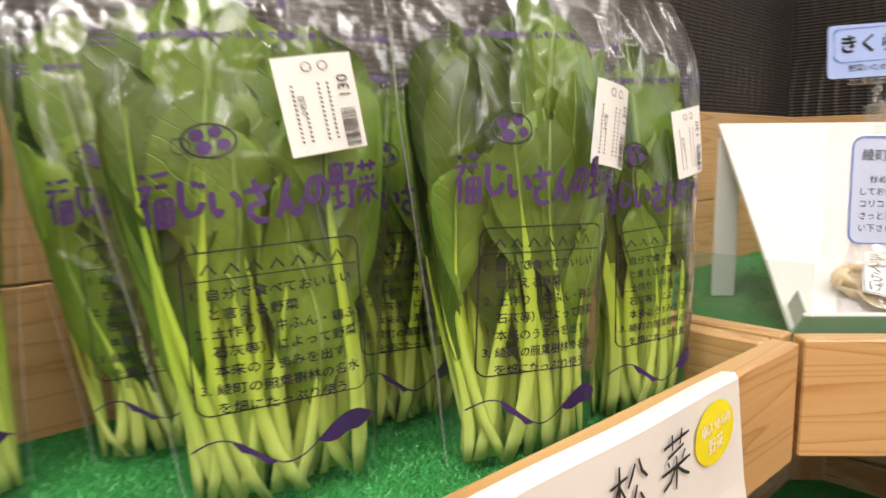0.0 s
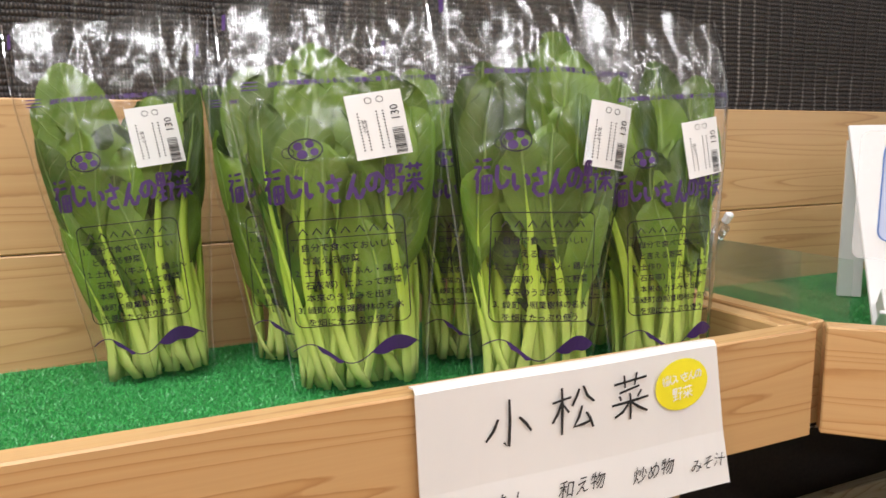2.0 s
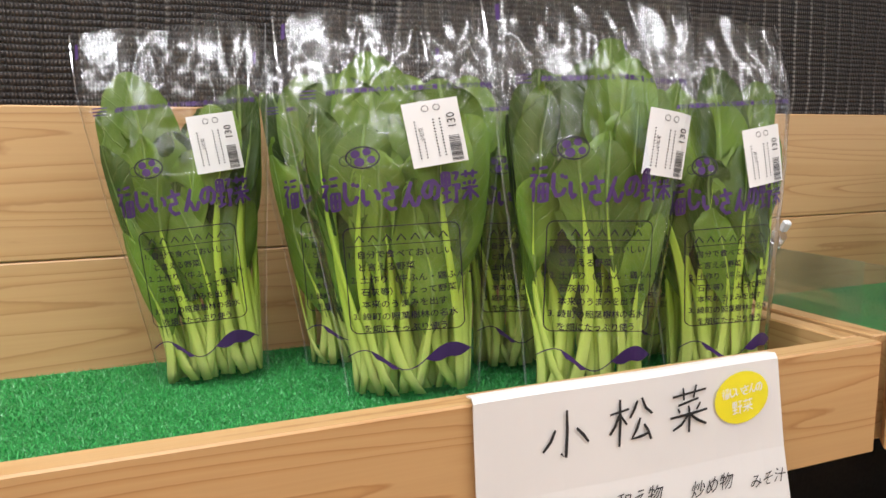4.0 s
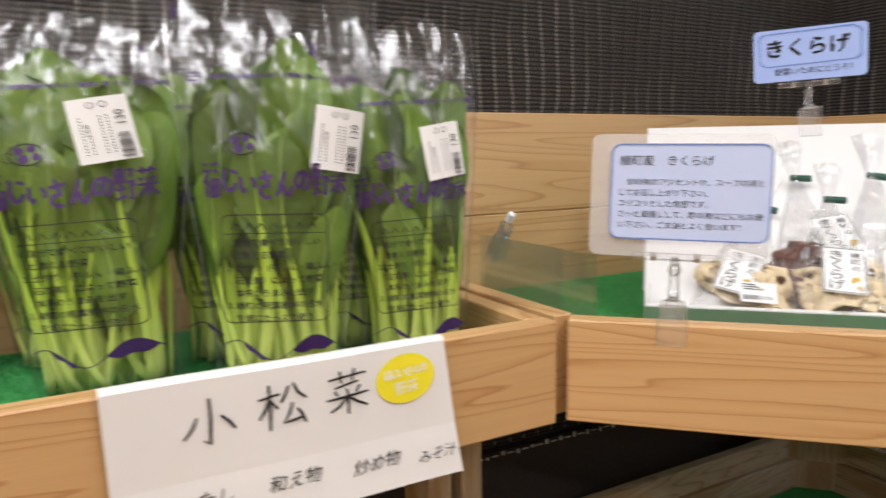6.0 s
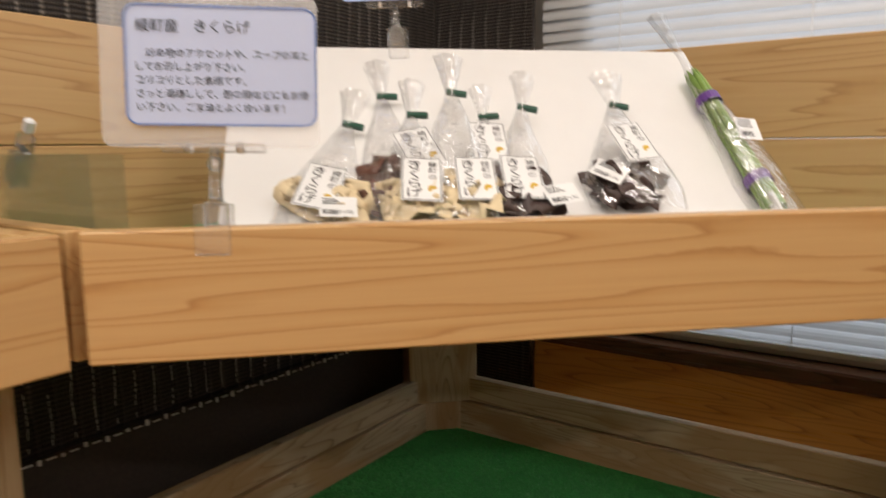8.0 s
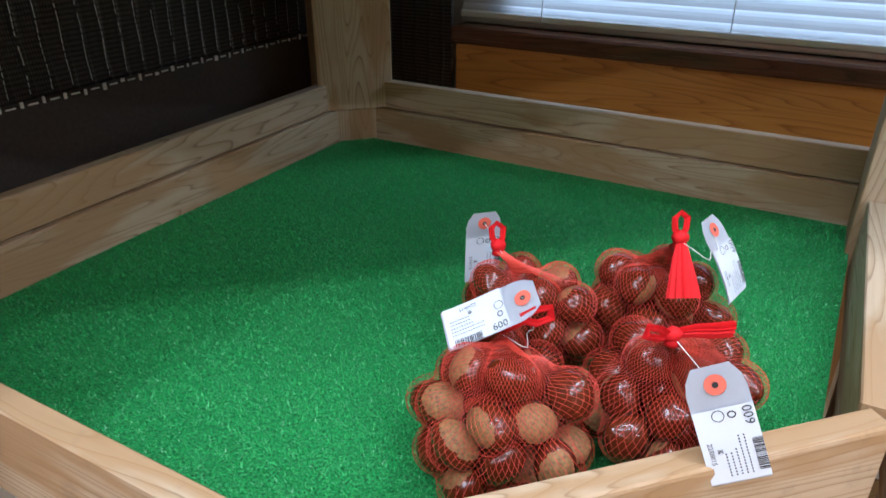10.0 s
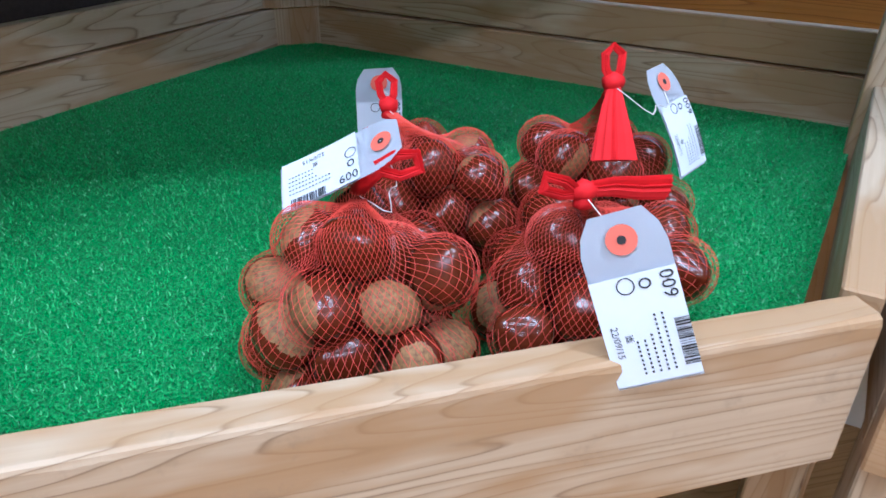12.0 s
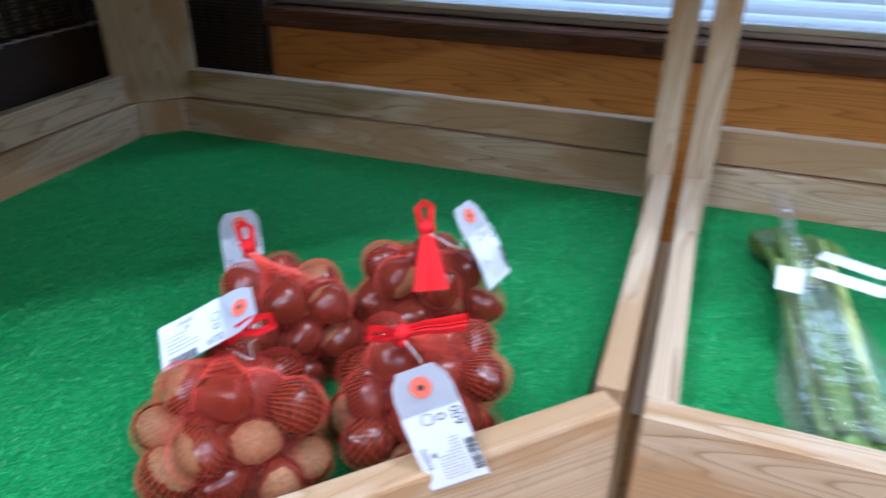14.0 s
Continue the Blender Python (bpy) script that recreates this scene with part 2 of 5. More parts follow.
board("back_panel", -BACK_W, END_V, BACK_D, BACK_D + 0.02, 1.164, 1.312, RIGHT, WOOD_PANEL, stand)
corner = uv(BACK_D - 0.002, BACK_W - 0.002)
slab("turf", [(0.04, 0.0225), (0.764, 0.0225), vd(END_V - 0.0225, BACK_D - 0.002), corner, uv(0.0225, BACK_W - 0.002)], 1.02, 1.05, TURF, stand, "green artificial turf lining")
# lower tray


def worn_board(sx, sy, sz, seed):
    """A sawn board whose upper front edge is chipped and rubbed round."""
    bm = bmesh.new()
    last = None
    for i in range(121):
        x = -sx / 2 + sx * i / 120
        chip = 0.0022 + 0.0035 * max(0.0, noise.noise(Vector((x * 22, seed, 0)))) + 0.0012 * abs(noise.noise(Vector((x * 130, seed, 3))))
        dip = 0.0005 * noise.noise(Vector((x * 40, seed, 7)))
        prof = [(-sy / 2, -sz / 2), (sy / 2, -sz / 2), (sy / 2, sz / 2 - 0.0015), (sy / 2 - 0.0015, sz / 2 + dip), (-sy / 2 + chip, sz / 2 + dip), (-sy / 2 + chip * 0.3, sz / 2 - chip * 0.5), (-sy / 2, sz / 2 - chip * 1.5)]
        row = [bm.verts.new((x, y, z)) for y, z in prof]
        if last:
            for k in range(len(row)):
                bm.faces.new((last[k], last[(k + 1) % len(row)], row[(k + 1) % len(row)], row[k]))
        else:
            bm.faces.new(row)
        last = row
    bm.faces.new(last[::-1])
    bmesh.ops.recalc_face_normals(bm, faces=bm.faces)
    return bm


part("front_board", worn_board(0.41, 0.022, 0.096, 2.0), WOOD_LOW, stand, "worn bare pine board with a chipped edge", pose(0.402, -0.186, 0.638))
for fm, x0, x1, y0, y1 in ((LEFT, 0.0, 0.021, -0.26, 0.16), (RIGHT, END_V - 0.021, END_V, 0.31, 0.73)):
    board("side_board", x0, x1, y0, y1, 0.59, 0.686, fm, WOOD_LOW, stand)
slab("turf", [(0.225, -0.1745), (0.579, -0.1745), vd(END_V - 0.0225, RAIL_D - 0.002), uv(RAIL_D - 0.002, RAIL_W - 0.002), uv(0.0225, RAIL_W - 0.002)], 0.585, 0.612, TURF, stand, "green artificial turf lining")
for z0, z1, back in ((0.59, 0.668, 0.0), (0.670, 0.716, 0.006)):
    board("rail", 0.0, RAIL_D - 0.04, RAIL_W + back, RAIL_W + 0.025, z0, z1, LEFT, WOOD_LOW, stand)
    board("rail", -RAIL_W + 0.04, END_V, RAIL_D + back, RAIL_D + 0.025, z0, z1, RIGHT, WOOD_LOW, stand)
board("corner_post", 0.342, 0.442, 0.74, 0.84, 0.0, 0.669, FRONT, WOOD_LOW, stand, upright=True)
board("corner_post", 0.327, 0.457, 0.732, 0.84, 0.670, 1.0, FRONT, WOOD_LOW, stand, upright=True)
board("post", END_V - 0.03, END_V, 0.732, 0.822, 0.0, 1.0, RIGHT, WOOD_LOW, stand, upright=True)
board("post", 0.0, 0.03, 0.20, 0.268, 0.0, 1.0, LEFT, WOOD_LOW, stand, upright=True)
board("leg", END_V - 0.036, END_V - 0.002, 0.35, 0.42, 0.0, 0.584, RIGHT, WOOD_LOW, stand, upright=True)
board("leg", 0.002, 0.036, -0.215, -0.145, 0.0, 0.584, LEFT, WOOD_LOW, stand, upright=True)

# next stand
stand_next = thing("display_stand", RIGHT, "bare pine produce stand with a turf-lined lower tray", "display stand")
N0 = END_V + 0.014
board("front_board", N0, 1.8, 0.287, 0.309, 0.59, 0.686, RIGHT, WOOD_LOW, stand_next)
board("side_board", N0, N0 + 0.022, 0.3095, 0.73, 0.59, 0.686, RIGHT, WOOD_LOW, stand_next)
board("leg", N0 + 0.004, N0 + 0.09, 0.312, 0.36, 0.0, 0.584, RIGHT, WOOD_LOW, stand_next, upright=True)
board("post", N0, N0 + 0.03, 0.732, 0.822, 0.0, 1.0, RIGHT, WOOD_LOW, stand_next, upright=True)
for z0, z1, back in ((0.59, 0.668, 0.0), (0.670, 0.716, 0.006)):
    board("rail", N0 + 0.031, 1.8, RAIL_D + back, RAIL_D + 0.025, z0, z1, RIGHT, WOOD_LOW, stand_next)
slab("turf", [vd(N0 + 0.0225, 0.3095), vd(1.8, 0.3095), vd(1.8, RAIL_D - 0.002), vd(N0 + 0.0225, RAIL_D - 0.002)], 0.585, 0.612, TURF, stand_next, "green artificial turf lining")

board("front_board", N0, 1.8, END_V, END_V + 0.022, 1.0, 1.1, RIGHT, WOOD, stand_next)
board("side_board", N0, N0 + 0.022, END_V + 0.0225, BACK_D - 0.001, 1.0, 1.1, RIGHT, WOOD, stand_next)
board("back_panel", N0, 1.8, BACK_D, BACK_D + 0.02, 1.03, 1.312, RIGHT, WOOD_PANEL, stand_next)
slab("turf", [vd(N0 + 0.0225, END_V + 0.0225), vd(1.8, END_V + 0.0225), vd(1.8, BACK_D - 0.002), vd(N0 + 0.0225, BACK_D - 0.002)], 1.02, 1.05, TURF, stand_next, "green artificial turf lining")

# curtain, window
structure("curtain", board("curtain", -4.0, WALL_D - 0.02, WALL_W - 0.02, WALL_W - 0.012, 0.55, 2.4, LEFT, FABRIC, bevel=0), "brown woven mesh curtain over the wall", "curtain")

# ---- window wall ----
PLASTIC_WHITE = plain("white_plastic", (0.78, 0.79, 0.80), 0.4, 0.02)


def slat_material():
    """White enamelled slats that let a little daylight through."""
    n = Nodes("blind_slat")
    v = n.coords((0.4, 6, 6))
    c = n.mix(n.noise(v, 14, 4), (0.58, 0.59, 0.60), (0.66, 0.67, 0.68))
    p = n.node("ShaderNodeBsdfPrincipled", Roughness=0.35)
    n.link(c, p.inputs["Base Color"])
    t = n.node("ShaderNodeBsdfTranslucent")
    n.link(c, t.inputs["Color"])
    m = n.node("ShaderNodeMixShader", Fac=0.3)
    n.link(p.outputs[0], m.inputs[1])
    n.link(t.outputs[0], m.inputs[2])
    n.link(m.outputs[0], n.out.inputs["Surface"])
    return n.mat


SLAT = slat_material()
GREY_METAL = plain("window_aluminium", (0.55, 0.56, 0.58), 0.3, 0.05, 20, 0.6)
CURTAIN_DARK = plain("dark_brown_cloth", (0.034, 0.024, 0.018), 0.8, 0.6, 160)
structure("window_trim", board("window_trim", -0.165, 2.6, 1.02, 1.06, 0.45, 0.757, RIGHT, WOOD_SILL), "orange-brown varnished wooden panel under the window", "trim")
structure("window_sill", board("window_sill", -0.165, 2.6, 0.995, 1.06, 0.758, 0.789, RIGHT, WOOD_DARK, bevel=0.004), "dark varnished wooden window sill", "window sill")
structure("window_frame", board("window_frame", -0.165, 2.6, 1.045, 1.075, 0.790, 0.80, RIGHT, GREY_METAL), "grey aluminium window frame rail", "window frame")
strip = board("curtain", -WALL_W, -0.167, 1.005, 1.015, 0.45, 2.4, RIGHT, FABRIC, bevel=0)
structure("curtain", strip, "brown woven mesh curtain beside the window", "curtain")

blind = tagged(thing("window_blind", RIGHT), "white aluminium slat blind, lowered and nearly closed", "blind")
bm = bmesh.new()
prof = [(-0.0125, 0.0), (-0.006, 0.0022), (0.0, 0.003), (0.006, 0.0022), (0.0125, 0.0)]
rows = [[bm.verts.new((x, py, pz)) for py, pz in prof] for x in (-1.3, 1.3)]
for i in range(len(prof) - 1):
    bm.faces.new((rows[0][i], rows[0][i + 1], rows[1][i + 1], rows[1][i]))
slat_mesh = bpy.data.meshes.new("slat")
bm.to_mesh(slat_mesh)
bm.free()
slat_mesh.materials.append(SLAT)
for i in range(48):
    ob = new("slat", slat_mesh)
    ob.matrix_world = RIGHT @ pose(1.135, 1.05, 0.815 + 0.0213 * i, 62, 0, 0)
    ob.parent = blind
    ob.matrix_parent_inverse = blind.matrix_world.inverted()
for cx in (0.0, 0.32, 0.95, 1.6):
    board("ladder_cord", cx - 0.0008, cx + 0.0008, 1.034, 1.0355, 0.80, 1.83, RIGHT, PLASTIC_WHITE, blind, bevel=0)
board("bottom_rail", -0.165, 2.435, 1.038, 1.062, 0.801, 0.812, RIGHT, PLASTIC_WHITE, blind)
board("head_rail", -0.165, 2.435, 1.035, 1.066, 1.835, 1.86, RIGHT, PLASTIC_WHITE, blind)
structure("wall_over_window", board("wall_over_window", -0.165, 2.6, 1.068, 1.078, 0.80, 2.7, RIGHT, PLASTER, bevel=0), "pale wall behind the window blind", "wall")

# lower hem of the wall curtain
structure("curtain_hem", board("curtain_hem", -2.2, WALL_D - 0.03, WALL_W - 0.045, WALL_W - 0.03, 0.45, 0.780, LEFT, CURTAIN_DARK, bevel=0.004), "dark folded hem of the brown curtain", "curtain")

# ---- writing ----
INK = plain("black_ink", (0.018, 0.018, 0.02), 0.5, 0.1)
PURPLE = plain("purple_print", (0.055, 0.020, 0.115), 0.5, 0.15)
PURPLE_DARK = plain("dark_purple_print", (0.012, 0.006, 0.020), 0.5, 0.15)


def glyphs(body, size, spacing=1.0):
    """Flat lettering as a bmesh in the xz plane, centred, facing -y."""
    cu = bpy.data.curves.new("lettering", "FONT")
    cu.body, cu.size, cu.resolution_u, cu.space_character = body, size, 2, spacing
    ob = new("lettering", cu)
    dg = bpy.context.evaluated_depsgraph_get()
    dg.update()
    me = bpy.data.meshes.new_from_object(ob.evaluated_get(dg))
    bm = bmesh.new()
    bm.from_mesh(me)
    bpy.data.objects.remove(ob)
    bpy.data.curves.remove(cu)
    bpy.data.meshes.remove(me)
    if bm.verts:
        xs = [v.co.x for v in bm.verts]
        ys = [v.co.y for v in bm.verts]
        cx, cy = (min(xs) + max(xs)) / 2, (min(ys) + max(ys)) / 2
        for v in bm.verts:
            v.co = (v.co.x - cx, 0, v.co.y - cy)
    return bm


def fit_width(bm, width, height=None):
    xs = [v.co.x for v in bm.verts]
    zs = [v.co.z for v in bm.verts]
    k = width / (max(xs) - min(xs))
    kz = k if height is None else height / (max(zs) - min(zs))
    for v in bm.verts:
        v.co = (v.co.x * k, v.co.y, v.co.z * kz)
    return bm


def left_align(bm):
    x0 = min(v.co.x for v in bm.verts)
    for v in bm.verts:
        v.co.x -= x0
    return bm


def merge(target, bm, m=None):
    """Adds bm to target, placed by m."""
    me = bpy.data.meshes.new("piece")
    bm.to_mesh(me)
    bm.free()
    if m is not None:
        me.transform(m)
    target.from_mesh(me)
    bpy.data.meshes.remove(me)
    return target


def bar(target, x0, x1, z0, z1, y=0.0):
    vs = [target.verts.new(p) for p in ((x0, y, z0), (x1, y, z0), (x1, y, z1), (x0, y, z1))]
    target.faces.new(vs)


def stroke(target, pts, w, y=0.0):
    """A flat brush stroke through points (x, z)."""
    last = None
    for i, (x, z) in enumerate(pts):
        a, b = pts[max(0, i - 1)], pts[min(len(pts) - 1, i + 1)]
        dx, dz = b[0] - a[0], b[1] - a[1]
        k = w / 2 / max(1e-9, math.hypot(dx, dz))
        k *= 1.0 if 0 < i < len(pts) - 1 else 0.75
        pair = (target.verts.new((x - dz * k, y, z + dx * k)), target.verts.new((x + dz * k, y, z - dx * k)))
        if last:
            target.faces.new((last[0], last[1], pair[1], pair[0]))
        last = pair


def disc(target, x, z, rx, rz, n=20, y=0.0):
    target.faces.new([target.verts.new((x + rx * math.cos(2 * math.pi * i / n), y, z + rz * math.sin(2 * math.pi * i / n))) for i in range(n)])


def ring(target, x, z, rx, rz, w, n=24, y=0.0):
    pts = [(x + rx * math.cos(2 * math.pi * i / n), z + rz * math.sin(2 * math.pi * i / n)) for i in range(n + 1)]
    stroke(target, pts, w, y)


def rounded(x0, x1, z0, z1, r, n=5):
    out = []
    for cx, cz, a0 in ((x1 - r, z0 + r, -90), (x1 - r, z1 - r, 0), (x0 + r, z1 - r, 90), (x0 + r, z0 + r, 180)):
        for i in range(n + 1):
            a = radians(a0 + 90 * i / n)
            out.append((cx + r * math.cos(a), cz + r * math.sin(a)))
    return out


def sheet(outline, thick):
    """A thin solid plate in the xz plane, its front at y = 0 and its back at y = thick."""
    bm = bmesh.new()
    f = [bm.verts.new((x, 0, z)) for x, z in outline]
    b = [bm.verts.new((x, thick, z)) for x, z in outline]
    bm.faces.new(f)
    bm.faces.new(b[::-1])
    for i in range(len(f)):
        j = (i + 1) % len(f)
        bm.faces.new((f[j], f[i], b[i], b[j]))
    bmesh.ops.recalc_face_normals(bm, faces=bm.faces)
    return bm


def barcode(target, x0, x1, z0, z1, rng, y=0.0):
    x = x0
    while x < x1:
        w = rng.choice((0.0004, 0.0006, 0.001))
        bar(target, x, min(x + w, x1), z0, z1, y)
        x += w + rng.choice((0.0004, 0.0005, 0.0009))


bm = bmesh.new()
rng = random.Random(6)
for k in range(82):
    merge(bm, box(rng.uniform(0.003, 0.006), 0.002, rng.uniform(0.004, 0.009), 0.0004), Matrix.Translation((-1.3 + 0.029 * k, WALL_W - 0.0465, 0.779 + rng.uniform(-0.002, 0.002))))
for k in range(82):
    for r in range(26):
        x, z = -1.3 + 0.029 * k + 0.0008 * math.sin(r * 0.7 + k), 0.784 + 0.0088 * r
        if rng.random() < 0.93:
            bar(bm, x - 0.0006, x + 0.0006, z, z + rng.uniform(0.0055, 0.0087), WALL_W - 0.0225)
    bar(bm, -1.3 + 0.029 * k + 0.008, -1.3 + 0.029 * k + 0.021, 0.7775, 0.7795, WALL_W - 0.0466)
stitch = part("hem_stitch", bm, plain("pale_stitch", (0.55, 0.52, 0.48), 0.3, 0.2), None, m=LEFT)
tagged(stitch, "pale shiny cords and stitches above the curtain hem", "stitching", kind="structure")

# ---- clear plastics ----


def film_material(name, haze, gloss, tint=(1, 1, 1), wrinkle=120.0, strength=0.5, draw=0.22, rough=0.10):
    """Thin clear film: see-through, with a bright crumpled gloss and a little haze."""
    n = Nodes(name)
    v = n.coords((1.0, 1.0, draw))
    crumple = n.noise(v, wrinkle, 2, 0.5, 0.8)
    ridge = n.math("ABSOLUTE", n.math("SUBTRACT", crumple, 0.5))
    b = n.bump(n.math("ADD", ridge, n.math("MULTIPLY", n.noise(v, 22, 2), 2.0)), strength, 0.01)
    clear = n.node("ShaderNodeBsdfTransparent", Color=(*tint, 1))
    shine = n.node("ShaderNodeBsdfGlossy", Roughness=rough)
    n.link(b, shine.inputs["Normal"])
    veil = n.node("ShaderNodeBsdfDiffuse", Color=(0.85, 0.85, 0.86, 1))
    weight = n.node("ShaderNodeLayerWeight", Blend=0.35)
    n.link(b, weight.inputs["Normal"])
    m1 = n.node("ShaderNodeMixShader", Fac=haze)
    n.link(clear.outputs[0], m1.inputs[1])
    n.link(veil.outputs[0], m1.inputs[2])
    m2 = n.node("ShaderNodeMixShader")
    n.link(n.math("ADD", n.math("MULTIPLY", n.math("MAXIMUM", n.math("SUBTRACT", weight.outputs["Fresnel"], 0.020), 0.0), gloss), 0.022), m2.inputs[0])
    n.link(m1.outputs[0], m2.inputs[1])
    n.link(shine.outputs[0], m2.inputs[2])
    n.link(m2.outputs[0], n.out.inputs["Surface"])
    return n.mat


FILM = film_material("clear_bag_film", 0.004, 0.95, (1, 1, 1), 16.0, 0.10, 0.10, 0.15)
# extra haze whitens the seam in place of its bright edge highlight
SEAM = film_material("welded_film_seam", 0.12, 0.4, (1, 1, 1), 30.0, 0.2)
FILM_SMALL = film_material("clear_small_bag_film", 0.05, 0.30, (1, 1, 1), 60.0, 0.35)
ACRYLIC = film_material("clear_acrylic", 0.02, 0.35, (0.93, 0.97, 0.95), 2.0, 0.02)
SLEEVE = film_material("laminate_sleeve", 0.22, 0.5, (1, 1, 1), 3.0, 0.05)
scene.cycles.transparent_max_bounces = 32

# ---- leafy greens in bags ----


def leaf_material(name, dark, light, shine, shade=0.4):
    """Leaf with a pale midrib and slanting side veins; stalk colours pale towards the root."""
    n = Nodes(name)
    v = n.coords()
    big = n.noise(v, 38, 3, 0.6)
    fine = n.noise(v, 170, 3, 0.6)
    tex = n.node("ShaderNodeTexCoord")
    sep = n.node("ShaderNodeSeparateXYZ")
    n.link(tex.outputs["UV"], sep.inputs[0])
    side = n.math("MULTIPLY", n.math("ABSOLUTE", n.math("SUBTRACT", sep.outputs[0], 0.5)), 2.0)
    rib = n.ramp(side, [(0.0, (1, 1, 1)), (0.035, (0.8, 0.8, 0.8)), (0.075, (0, 0, 0))])
    wave = n.math("FRACT", n.math("ADD", n.math("MULTIPLY", n.math("SUBTRACT", sep.outputs[1], n.math("MULTIPLY", side, 0.3)), 8.0), n.math("MULTIPLY", big, 0.9)))
    lines = n.ramp(wave, [(0.0, (1, 1, 1)), (0.06, (0, 0, 0)), (0.94, (0, 0, 0)), (1.0, (1, 1, 1))])
    vein = n.math("MAXIMUM", rib, n.math("MULTIPLY", lines, 0.45))
    info = n.node("ShaderNodeObjectInfo")
    c = n.mix(big, dark, light)
    tone = n.ramp(info.outputs["Random"], [(0.0, (0.16, 0.20, 0.15)), (0.35, (0.6, 0.64, 0.56)), (0.7, (0.85, 0.9, 0.8)), (1.0, (1, 1, 1))])
    c = n.mix(shade, c, tone, "MULTIPLY")
    c = n.mix(n.math("MULTIPLY", vein, 0.6), c, (0.34, 0.47, 0.15))
    p = n.node("ShaderNodeBsdfPrincipled", Roughness=shine)
    n.link(c, p.inputs["Base Color"])
    n.link(n.bump(n.math("SUBTRACT", n.math("MULTIPLY", fine, 0.7), vein), 0.5, 0.0022), p.inputs["Normal"])
    t = n.node("ShaderNodeBsdfTranslucent")
    n.link(c, t.inputs["Color"])
    m = n.node("ShaderNodeMixShader", Fac=0.2)
    n.link(p.outputs[0], m.inputs[1])
    n.link(t.outputs[0], m.inputs[2])
    n.link(m.outputs[0], n.out.inputs["Surface"])
    return n.mat


def stalk_material():
    """Juicy stalk, almost white at the root end and green near the blade."""
    n = Nodes("leaf_stalk")
    v = n.coords((60, 60, 5))
    tex = n.node("ShaderNodeTexCoord")
    sep = n.node("ShaderNodeSeparateXYZ")
    n.link(tex.outputs["Object"], sep.inputs[0])
    up = n.math("ADD", n.math("MULTIPLY", sep.outputs[2], 4.0), n.math("MULTIPLY", n.math("SUBTRACT", n.noise(v, 1.0, 3), 0.5), 0.25))
    c = n.ramp(up, [(0.0, (0.60, 0.60, 0.28)), (0.09, (0.85, 0.91, 0.30)), (0.36, (0.68, 0.84, 0.09)), (0.80, (0.40, 0.60, 0.05))])
    c = n.mix(n.math("MULTIPLY", n.noise(v, 2.5, 3), 0.30), c, (0.40, 0.60, 0.12))
    p = n.node("ShaderNodeBsdfPrincipled", Roughness=0.35)
    n.link(c, p.inputs["Base Color"])
    n.link(n.bump(n.noise(v, 3.0, 2), 0.3, 0.001), p.inputs["Normal"])
    t = n.node("ShaderNodeBsdfTranslucent")
    n.link(c, t.inputs["Color"])
    m = n.node("ShaderNodeMixShader", Fac=0.25)
    n.link(p.outputs[0], m.inputs[1])
    n.link(t.outputs[0], m.inputs[2])
    n.link(m.outputs[0], n.out.inputs["Surface"])
    return n.mat


BLADE = leaf_material("leaf_blade", (0.088, 0.178, 0.015), (0.30, 0.44, 0.052), 0.38, 0.95)
STALK = stalk_material()
BAG_H = 0.342


def lerp(table, z):
    for (z0, a), (z1, b) in zip(table, table[1:]):
        if z <= z1:
            k = max(0.0, (z - z0) / (z1 - z0))
            return a + (b - a) * k
    return table[-1][1]


HALF = [(0, 0.049), (0.05, 0.053), (0.12, 0.062), (0.18, 0.071), (0.25, 0.079), (0.345, 0.088)]
DEEP = [(0, 0.022), (0.03, 0.031), (0.12, 0.036), (0.2, 0.036), (0.25, 0.028), (0.29, 0.018), (0.345, 0.015)]


FOLDS = {}


def folds(seed):
    """Long straight creases of one bag: (x, z, direction, length, width, height)."""
    if seed not in FOLDS:
        rng = random.Random(int(seed * 10) + 3)
        out = []
        for k in range(40):
            high_up = k < 20
            z = rng.uniform(0.23, 0.36) if high_up else rng.uniform(0.02, 0.24)
            a = rng.choice((1.57, 1.57, 1.45, 1.7) if high_up else (1.57, 1.57, 1.3, 1.85, 0.8, 2.35)) + rng.uniform(-0.16, 0.16)
            wide = rng.uniform(0.004, 0.009) if k % 3 else rng.uniform(0.010, 0.022)
            high = wide * rng.uniform(0.18, 0.42) if high_up else min(rng.uniform(0.0008, 0.0022), wide * 0.5)
            out.append((rng.uniform(-0.088, 0.088), z, math.cos(a), math.sin(a), rng.uniform(0.04, 0.11), wide, high))
        FOLDS[seed] = out
    return FOLDS[seed]


def film_front(x, z, seed):
    """How far the film's front stands out, for arrays of x and z."""
    hw = np.interp(z, [a for a, b in HALF], [b for a, b in HALF])
    deep = np.interp(z, [a for a, b in DEEP], [b for a, b in DEEP])
    full = np.sqrt(np.maximum(0.0, 1 - (x / hw) ** 2))
    soft = np.array([noise.noise(Vector((a * 22 + seed, b * 9, seed))) for a, b in zip(x, z)])
    crease = 0.0012 + np.maximum(0.0, soft) * 0.005
    crease += np.clip((z - 0.25) / 0.05, 0, 1) * (soft - 0.2) * 0.006
    for fx, fz, c, sn, ln, wd, hi in folds(seed):
        dx, dz = x - fx, z - fz
        side = np.abs(dz * c - dx * sn)
        along = np.abs(dx * c + dz * sn) / ln
        crease += np.where((side < wd) & (along < 1), hi * (1 - side / wd) * (1 - along * along), 0.0)
    return deep * full + crease * np.minimum(1.0, full * 2)


